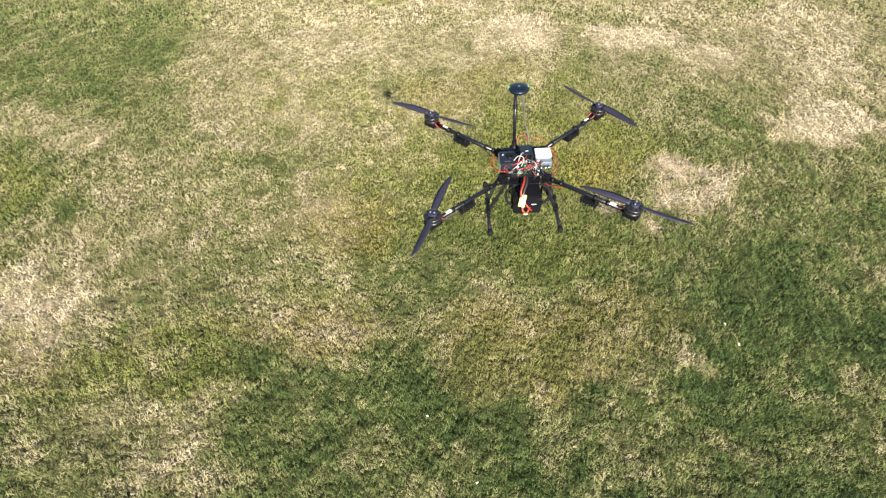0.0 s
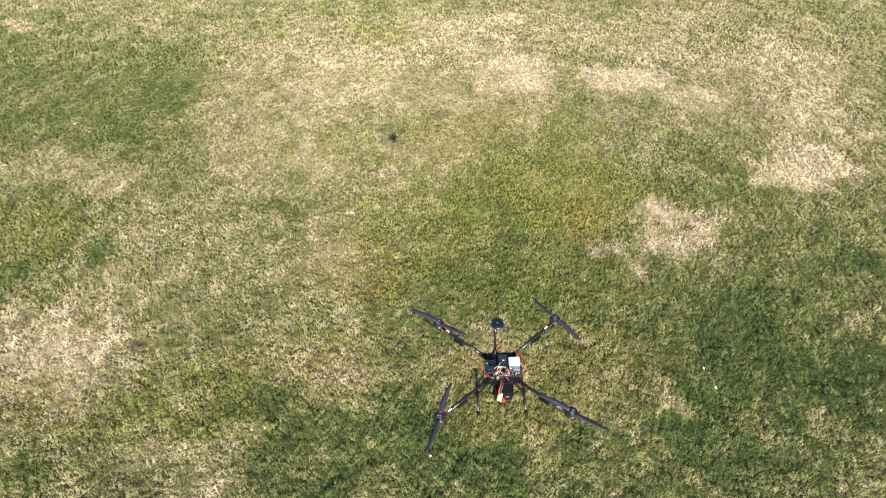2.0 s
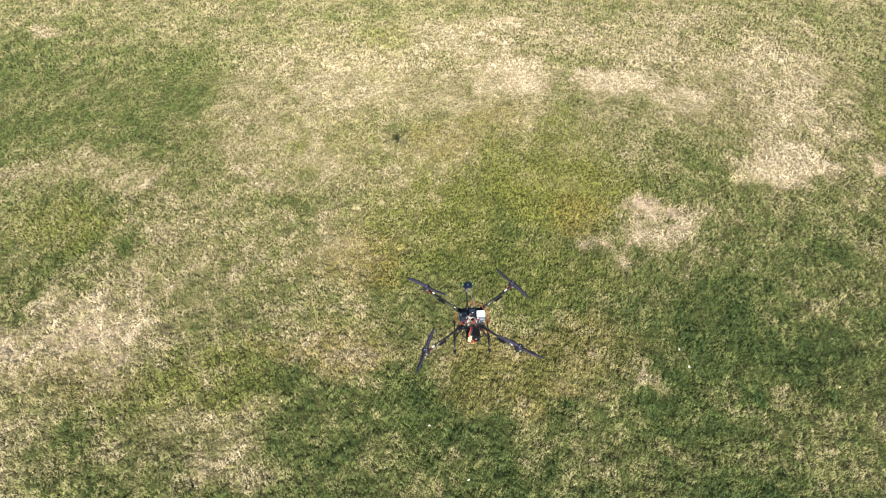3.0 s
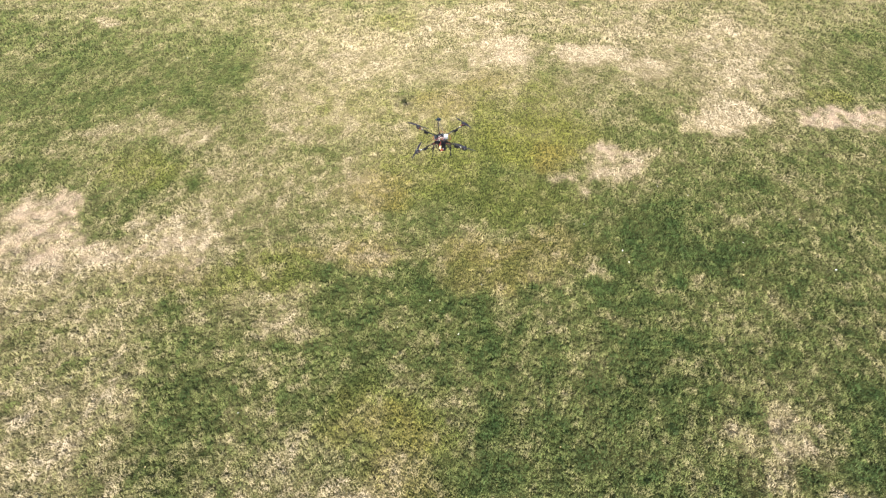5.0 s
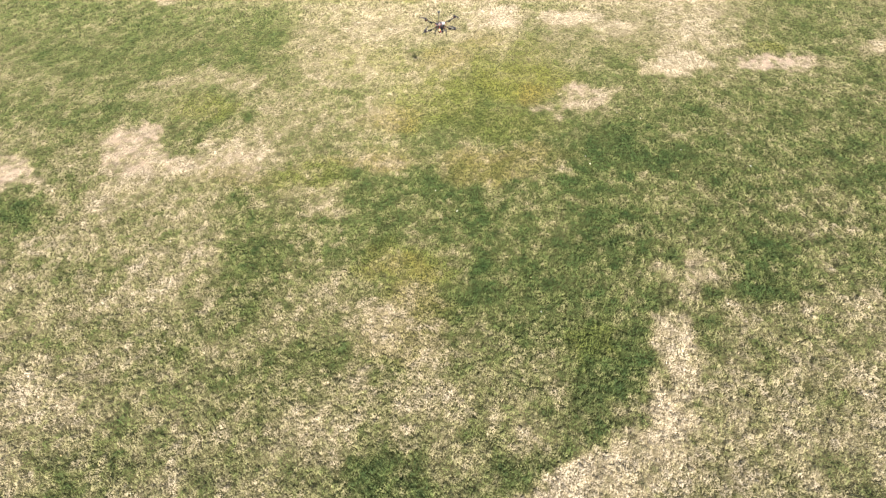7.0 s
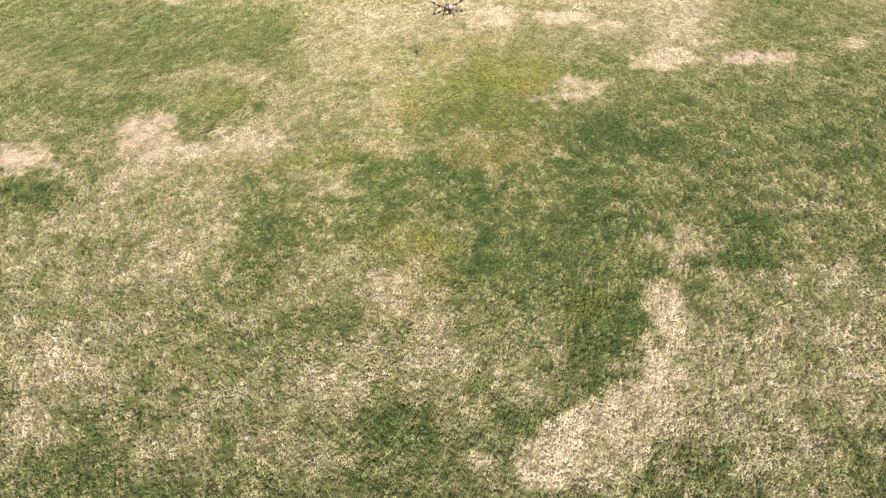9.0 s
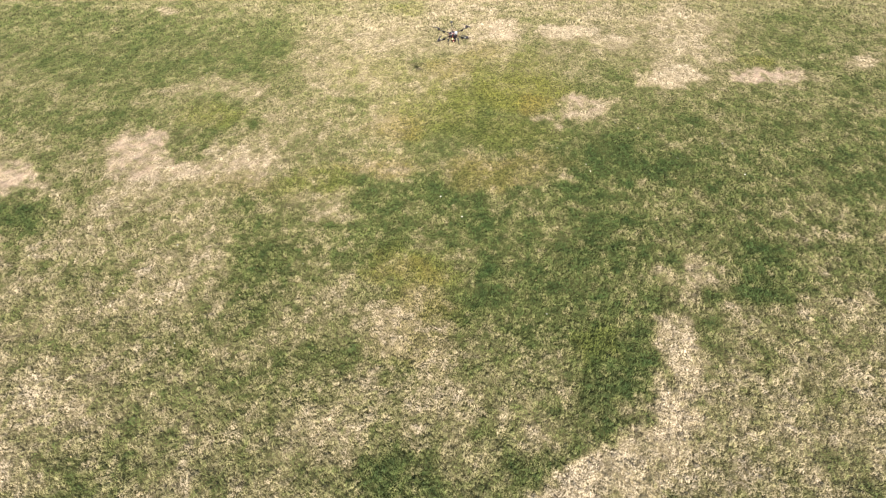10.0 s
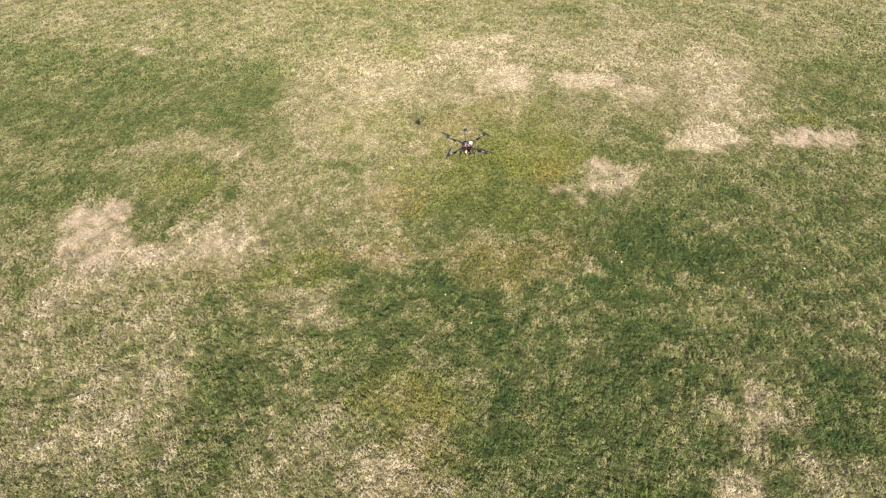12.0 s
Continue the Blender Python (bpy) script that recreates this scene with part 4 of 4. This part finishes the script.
def build_drone():
    drone = tagged(new("quadcopter_drone"), "black carbon quadcopter hovering with tall antenna mast and loose red wires", "drone")
    drone.matrix_world = pose(0.0, 0.0, 5.097, 1.0, -3.3, -0.6)
    for sx, sy, angle in ((-1, 1, 146), (1, 1, 133), (-1, -1, 74), (1, -1, 144)):
        build_arm(drone, sx, sy, radians(angle))
    # two plates with posts between them
    for z, sizes in ((-0.034, (0.135, 0.130)), (-0.009, (0.118, 0.122))):
        bm = box(bmesh.new(), (0.0, 0.0, z), (*sizes, 0.0025), 0.001)
        cut = [v for v in bm.verts if abs(v.co.x) > sizes[0] * 0.4 and abs(v.co.y) > sizes[1] * 0.4]
        for v in cut:
            v.co.x *= 0.86
        part("plate", bm, CARBON, drone, "black carbon plate")
    for x, y in ((-0.045, -0.052), (0.045, -0.052), (-0.045, 0.052), (0.045, 0.052)):
        part("post", tube(bmesh.new(), [(x, y, -0.033), (x, y, -0.010)], 0.004, 8), STEEL, drone, "", True)
    # flight controller in the middle
    cube = part("flight_controller", box(bmesh.new(), (0.010, 0.022, -0.002), (0.042, 0.050, 0.026), 0.004), PLASTIC, drone, "black flight controller box")
    part("lid", box(bmesh.new(), (0.010, 0.022, 0.0125), (0.034, 0.040, 0.004), 0.0015), GREYBLUE, cube, "slate lid")
    part("print_bar", box(bmesh.new(), (0.012, 0.016, 0.0148), (0.008, 0.0018, 0.0006)), PRINT, cube)
    for k in range(5):
        plug = box(bmesh.new(), (-0.006 + 0.008 * k, -0.006, -0.005), (0.0045, 0.006, 0.004), 0.0008)
        part("plug", plug, WHITE, cube, "small white plug")
    # dark camera-like box
    side_box = part("recorder_box", box(bmesh.new(), (-0.044, -0.008, 0.000), (0.043, 0.050, 0.028), 0.006), GREYBLUE, drone, "dark slate box with raised frame")
    frame_bars = bmesh.new()
    for y in (-0.032, 0.016):
        box(frame_bars, (-0.044, y, 0.0145), (0.043, 0.003, 0.003), 0.0008)
    for x in (-0.064, -0.024):
        box(frame_bars, (x, -0.008, 0.0145), (0.003, 0.048, 0.003), 0.0008)
    part("raised_frame", frame_bars, GREYBLUE, side_box, "slate raised edge")
    part("lens", spun(bmesh.new(), [(0.010, 0.013), (0.010, 0.017), (0.007, 0.0175), (0.006, 0.0155), (0, 0.0155)], (-0.038, -0.002, 0), 18), PLASTIC, side_box, "", True)
    part("side_rail", box(bmesh.new(), (-0.0665, -0.008, 0.001), (0.003, 0.046, 0.022), 0.001), SILVER, side_box, "thin silver side rail")
    part("button", spun(bmesh.new(), [(0.0032, 0.013), (0.0032, 0.0158), (0, 0.016)], (-0.056, 0.006, 0), 10), SILVER, side_box, "small grey button", True)
    part("print_bar", box(bmesh.new(), (-0.046, -0.022, 0.0145), (0.016, 0.0018, 0.0008)), GREYWIRE, side_box)
    # white radio unit
    radio = part("radio_unit", box(bmesh.new(), (0.056, 0.002, -0.005), (0.044, 0.052, 0.022), 0.002), SILVER, drone, "silver radio unit with white lid")
    part("lid", box(bmesh.new(), (0.057, 0.013, 0.0085), (0.044, 0.034, 0.005), 0.0018), WHITE, radio, "white lid")
    for k in range(5):
        rib = box(bmesh.new(), (0.041 + 0.008 * k, 0.012, 0.0113), (0.0016, 0.026, 0.0012))
        part("rib", rib, WHITE, radio)
    for x, y in ((0.046, -0.028), (0.058, -0.028), (0.068, -0.027)):
        socket = spun(bmesh.new(), [(0.0035, 0), (0.0035, 0.010), (0.002, 0.012), (0, 0.012)], (x, y, -0.002), 10, Matrix.Rotation(radians(90), 4, "X"))
        part("socket", socket, STEEL, radio, "bright antenna socket", True)
    for k, x in enumerate((0.046, 0.058, 0.068)):
        wire("antenna_lead", [(x, -0.040, -0.002), (x + 0.004, -0.048, -0.008), (x + 0.012, -0.050, -0.022), (x + 0.006, -0.056, -0.032)], 0.0013, BLACKWIRE, radio)
    # power module with a green board
    module = part("power_board", box(bmesh.new(), (-0.010, -0.038, -0.005), (0.056, 0.030, 0.003), 0.0008), BOARD, drone, "green circuit board")
    for k in range(9):
        chip = box(bmesh.new(), (-0.034 + 0.0062 * k, -0.046 + 0.014 * ((k * 7) % 3) / 2, -0.001), (0.0045, 0.0055 + 0.001 * (k % 3), 0.004), 0.0005)
        part("chip", chip, PLASTIC, module)
    for k in range(3):
        can = spun(bmesh.new(), [(0.004, 0), (0.004, 0.009), (0, 0.0092)], (0.022 + 0.009 * (k % 2), -0.034 - 0.009 * (k // 2), -0.004), 12)
        part("capacitor", can, STEEL, module, "small metal can", True)
    part("status_lamp", box(bmesh.new(), (-0.014, -0.052, -0.001), (0.006, 0.005, 0.004), 0.001), GREEN, module, "green status lamp")
    # loose wiring over the middle
    for points, m, name, r in (
        ([(-0.044, -0.022, 0.006), (-0.030, -0.036, 0.014), (-0.010, -0.030, 0.020), (0.006, -0.010, 0.016), (0.010, 0.010, 0.008)], RED, "red_wire", 0.0022),
        ([(-0.060, -0.024, -0.004), (-0.050, -0.046, -0.002), (-0.020, -0.050, 0.008), (0.012, -0.042, 0.010), (0.036, -0.030, 0.004)], RED, "red_wire", 0.0020),
        ([(-0.030, -0.020, 0.012), (-0.016, -0.014, 0.024), (-0.002, -0.022, 0.022), (-0.012, -0.044, 0.006), (-0.020, -0.054, -0.004)], WHITEWIRE, "white_wire", 0.0013),
        ([(0.004, 0.012, 0.010), (-0.006, -0.006, 0.026), (-0.016, -0.026, 0.018), (-0.022, -0.046, 0.002)], WHITEWIRE, "white_wire", 0.0013),
        ([(0.020, 0.010, 0.008), (0.024, -0.012, 0.020), (0.018, -0.034, 0.012), (0.026, -0.056, -0.010)], BLACKWIRE, "black_wire", 0.0018),
        ([(-0.070, 0.020, -0.004), (-0.082, 0.000, -0.012), (-0.076, -0.030, -0.010), (-0.052, -0.044, -0.004)], ORANGE, "orange_wire", 0.0020),
        ([(-0.074, 0.040, -0.012), (-0.090, 0.012, -0.020), (-0.072, -0.014, -0.022), (-0.056, -0.020, -0.024)], RED, "red_wire", 0.0018),
        ([(0.094, 0.066, -0.024), (0.096, 0.030, -0.034), (0.090, -0.010, -0.040), (0.066, -0.030, -0.032)], ORANGE, "orange_wire", 0.0017),
        ([(0.098, 0.062, -0.026), (0.106, 0.024, -0.040), (0.096, -0.020, -0.044), (0.060, -0.040, -0.034)], RED, "red_wire", 0.0015),
        ([(0.080, 0.010, 0.000), (0.096, 0.000, 0.002), (0.100, -0.018, -0.010), (0.078, -0.034, -0.020)], BLACKWIRE, "black_wire", 0.0014),
        ([(-0.010, 0.066, -0.004), (-0.002, 0.082, 0.014), (0.014, 0.080, 0.016), (0.022, 0.062, 0.004)], RED, "red_wire", 0.0020),
        ([(0.030, 0.066, 0.004), (0.044, 0.074, 0.012), (0.064, 0.066, 0.010), (0.070, 0.046, 0.006)], ORANGE, "orange_wire", 0.0018),
    ):
        wire(name, points, 0.72 * r, m, drone, "loose " + name.replace("_", " "))
    # small connectors and thin leads crowded round the boards
    crowd = random.Random(3)
    for k in range(22):
        spot = (crowd.uniform(-0.040, 0.052), crowd.uniform(-0.056, -0.014), crowd.uniform(-0.004, 0.008))
        size = (crowd.uniform(0.003, 0.008), crowd.uniform(0.003, 0.009), crowd.uniform(0.003, 0.006))
        turn = Matrix.Rotation(crowd.uniform(-0.6, 0.6), 4, "Z")
        look_of = (WHITE, STEEL, PLASTIC, BOARD, SILVER, PLASTIC, GREEN, RED)[k % 8 if k < 16 else 2 + k % 4]
        part("connector", box(bmesh.new(), spot, size, 0.0008, turn), look_of, drone)
    for k in range(16):
        a = Vector((crowd.uniform(-0.050, 0.060), crowd.uniform(-0.030, 0.004), crowd.uniform(0.0, 0.012)))
        b = Vector((crowd.uniform(-0.044, 0.048), crowd.uniform(-0.066, -0.046), crowd.uniform(-0.026, -0.004)))
        mid = (a + b) / 2 + Vector((crowd.uniform(-0.018, 0.018), crowd.uniform(-0.012, 0.004), crowd.uniform(0.006, 0.020)))
        name, m = (("red_lead", RED), ("black_lead", BLACKWIRE), ("grey_lead", GREYWIRE), ("white_lead", WHITEWIRE), ("black_lead", BLACKWIRE))[k % 5]
        wire(name, [a, a.lerp(mid, 0.6) + Vector((0, 0, 0.004)), mid, b], 0.0009, m, drone)
    # satellite receiver on its mast
    foot, head, top = Vector((-0.017, 0.064, -0.010)), Vector((-0.010, 0.111, 0.147)), Vector((-0.018, 0.110, 0.146))
    mast = part("mast", tube(bmesh.new(), [foot, top], 0.0050, 12), CARBON, drone, "tall black mast", True)
    tilt = (top - foot).to_track_quat("Z", "Y").to_matrix().to_4x4()
    part("mast_foot", spun(bmesh.new(), [(0.012, 0), (0.012, 0.004), (0.007, 0.007), (0.007, 0.020), (0, 0.020)], foot, 16, tilt), PLASTIC, mast, "", True)
    part("mast_joint", spun(bmesh.new(), [(0.0062, 0), (0.0062, 0.012), (0, 0.012)], foot + 0.70 * (top - foot), 14, tilt), PLASTIC, mast, "", True)
    puck = part("receiver_puck", spun(bmesh.new(), [(0, -0.004), (0.021, -0.004), (0.0262, 0.000), (0.0275, 0.004), (0.0265, 0.007), (0.021, 0.0098), (0.011, 0.0115), (0, 0.012)], head, 32, Matrix.Rotation(radians(-3), 4, "X")), PUCK, drone, "round dark blue-black receiver puck", True)
    part("emblem", spun(bmesh.new(), [(0.0030, 0.0116), (0.0030, 0.0124), (0, 0.0126)], head, 12), SILVER, puck)
    for a in (12, 168):
        p = head + Vector((0.0262 * math.cos(radians(a)), 0.0262 * math.sin(radians(a)), 0.0065))
        part("status_lamp", box(bmesh.new(), p, (0.005, 0.004, 0.003), 0.0008), GREEN, puck, "small green lamp")
    wire("receiver_cable", [head + Vector((0.006, -0.010, -0.004)), head + Vector((0.016, -0.020, -0.040)), (0.010, 0.092, 0.062), (0.022, 0.080, 0.024), (0.022, 0.056, 0.000)], 0.0023, GREYWIRE, drone, "slack grey cable")
    # battery slung below, with straps and plug
    battery = part("battery", box(bmesh.new(), (0.008, -0.036, -0.082), (0.078, 0.138, 0.062), 0.008), SHRINK, drone, "black wrapped battery pack")
    part("print_bar", box(bmesh.new(), (0.024, -0.1052, -0.074), (0.014, 0.0006, 0.0016)), PRINT, battery)
    part("end_cap", box(bmesh.new(), (0.010, -0.1045, -0.060), (0.046, 0.004, 0.014), 0.0015), PLASTIC, battery)
    for y in (-0.070, -0.010):
        strap = bmesh.new()
        for s in (-1, 1):
            box(strap, (0.008 + 0.0405 * s, y, -0.076), (0.002, 0.020, 0.078), 0.0008)
        box(strap, (0.008, y, -0.1145), (0.083, 0.020, 0.002), 0.0008)
        part("strap", strap, RUBBER, battery, "black battery strap")
    for s in (-1, 1):
        wire("strap_loop", [(0.010 + 0.030 * s, -0.060, -0.036), (0.010 + 0.056 * s, -0.070, -0.050), (0.010 + 0.060 * s, -0.078, -0.078), (0.010 + 0.040 * s, -0.084, -0.098)], 0.0036, RUBBER, drone, "curved black strap end")
    plug = part("power_plug", box(bmesh.new(), (-0.010, -0.112, -0.050), (0.017, 0.034, 0.011), 0.002, Matrix.Rotation(radians(-20), 4, "Z") @ Matrix.Rotation(radians(48), 4, "X")), YELLOW, drone, "yellow power plug")
    for points, m in (
        ([(0.000, -0.040, -0.012), (-0.004, -0.074, -0.012), (-0.014, -0.098, -0.026), (-0.014, -0.108, -0.042)], RED),
        ([(-0.002, -0.109, -0.064), (0.010, -0.116, -0.078), (0.018, -0.112, -0.090), (0.014, -0.100, -0.094)], RED),
        ([(-0.006, -0.109, -0.066), (-0.008, -0.118, -0.082), (0.004, -0.118, -0.094), (0.014, -0.104, -0.086)], ORANGE),
        ([(0.004, -0.040, -0.012), (0.004, -0.074, -0.014), (-0.006, -0.098, -0.028), (-0.009, -0.108, -0.042)], BLACKWIRE),
    ):
        wire("power_wire", points, 0.0030, m, plug, "thick power wire")
    part("balance_plug", box(bmesh.new(), (0.002, -0.116, -0.098), (0.010, 0.005, 0.007), 0.001), WHITE, drone, "small white plug")
    # landing gear: two skids on sloping struts
    for s in (-1, 1):
        gear = part("landing_skid", tube(bmesh.new(), [(0.099 * s, -0.150, -0.134), (0.097 * s, 0.040, -0.134)], 0.0052, 12), CARBON, drone, "black landing skid", True)
        for y0, y1 in ((-0.048, -0.068), (0.020, -0.030)):
            part("strut", tube(bmesh.new(), [(0.044 * s, y0, -0.036), (0.070 * s, 0.5 * (y0 + y1), -0.080), (0.098 * s, y1, -0.134)], 0.0050, 10, 4), CARBON, gear, "", True)
        part("joint", box(bmesh.new(), (0.098 * s, -0.068, -0.132), (0.014, 0.022, 0.016), 0.003), PLASTIC, gear)
        part("joint", box(bmesh.new(), (0.098 * s, -0.030, -0.132), (0.014, 0.018, 0.015), 0.003), PLASTIC, gear)
        for y in (-0.150, 0.040):
            part("rubber_foot", spun(bmesh.new(), [(0, -0.009), (0.0065, -0.008), (0.0085, -0.002), (0.0085, 0.004), (0.0065, 0.008), (0, 0.009)], (0.0985 * s, y, -0.134), 14, Matrix.Rotation(radians(90), 4, "X")), RUBBER, gear, "black rubber end cap", True)
    return drone


build_drone()


# ---- fallen leaves on the lawn ----
def leaf_mesh(curl):
    bm = bmesh.new()
    rows = []
    for k in range(7):
        s = k / 6
        half = 0.017 * math.sin(math.pi * (0.06 + 0.9 * s)) ** 0.8
        z = 0.010 * curl * (2 * s - 1) ** 2
        rows.append([bm.verts.new(((s - 0.5) * 0.062, half * u, z + 0.5 * half * abs(u))) for u in (-1, -0.5, 0, 0.5, 1)])
    for a, b in zip(rows, rows[1:]):
        for n in range(4):
            bm.faces.new((a[n], a[n + 1], b[n + 1], b[n]))
    top = list(bm.faces)
    bmesh.ops.solidify(bm, geom=top, thickness=0.0012)
    data = bpy.data.meshes.new("leaf")
    bm.to_mesh(data)
    bm.free()
    return data


LEAF_MESHES = [leaf_mesh(c) for c in (0.4, 1.0, 1.6)]
for k, data in enumerate(LEAF_MESHES):
    data.materials.append((LEAF, LEAF_YELLOW, LEAF_YELLOW)[k])
LEAF_RNG = random.Random(5)


def fallen_leaf(x, y, k=None):
    k = LEAF_RNG.choice((0, 0, 1, 2)) if k is None else k
    ob = new("fallen_leaf", LEAF_MESHES[k])
    z = float((rise(np.array([x]), np.array([y])) + TUFT_RISE * np.interp(y, (2, 6), (1, 0.84)) * tufts(np.array([x]), np.array([y]), TUFT, 0)[0])[0]) + 0.044
    ob.matrix_world = pose(x, y, z, LEAF_RNG.uniform(-25, 25), LEAF_RNG.uniform(-25, 25), LEAF_RNG.uniform(0, 360)) @ Matrix.Scale(LEAF_RNG.uniform(0.48, 0.76), 4)
    return tagged(ob, "small dry yellow leaf lying on the grass" if k else "small bleached white leaf lying on the grass", "leaf", "leaves on the lawn")


fallen_leaf(3.98, 1.92, 0)
fallen_leaf(-0.98, 0.45)
fallen_leaf(5.88, 3.85)
fallen_leaf(3.92, 2.24)
fallen_leaf(-9.31, 10.91)
fallen_leaf(-8.86, 7.89)
fallen_leaf(-0.33, 1.04)
fallen_leaf(0.75, 1.38)
fallen_leaf(-0.85, 1.34)
fallen_leaf(0.23, 0.26)
fallen_leaf(-2.66, 1.46)
fallen_leaf(3.23, 3.05)
fallen_leaf(6.64, 2.39)
fallen_leaf(4.90, -0.67)
fallen_leaf(-3.73, -1.22)
fallen_leaf(-4.39, -1.59)
fallen_leaf(1.99, -2.81)
fallen_leaf(0.12, 3.79)
fallen_leaf(-8.09, -1.95)
fallen_leaf(-5.07, -2.09)
fallen_leaf(-11.09, 8.54)
fallen_leaf(-10.20, 12.78)
fallen_leaf(6.30, 1.53)
fallen_leaf(8.37, 3.52)
fallen_leaf(-3.48, -0.22)
fallen_leaf(1.88, -1.88)
fallen_leaf(0.04, -6.71)
fallen_leaf(-7.28, -5.65)
fallen_leaf(-6.14, -3.34)
fallen_leaf(9.97, -1.12)
fallen_leaf(-3.73, -3.98)
fallen_leaf(0.64, 4.43)
fallen_leaf(-3.14, 4.26)
fallen_leaf(-9.80, 12.25)
fallen_leaf(-8.20, 10.12)
fallen_leaf(-9.85, 7.67)
fallen_leaf(-6.64, 7.23)
fallen_leaf(2.35, 7.17)
fallen_leaf(3.05, 7.85)
fallen_leaf(6.40, 12.99)
fallen_leaf(-10.12, 11.65)
fallen_leaf(-8.42, 10.61)
fallen_leaf(8.25, 1.58)
fallen_leaf(-7.07, -0.49)
fallen_leaf(-9.83, 11.55)
fallen_leaf(-11.46, 9.11)
fallen_leaf(-9.25, 8.29)
fallen_leaf(2.03, 4.40)
fallen_leaf(-8.53, -0.62)
fallen_leaf(-13.84, 9.58)
fallen_leaf(-10.71, -0.76)
fallen_leaf(-7.33, -6.70)
fallen_leaf(8.21, 3.05)
fallen_leaf(-4.69, 4.90)
fallen_leaf(5.57, 3.86)
fallen_leaf(5.24, 4.18)
fallen_leaf(-5.12, 3.80)
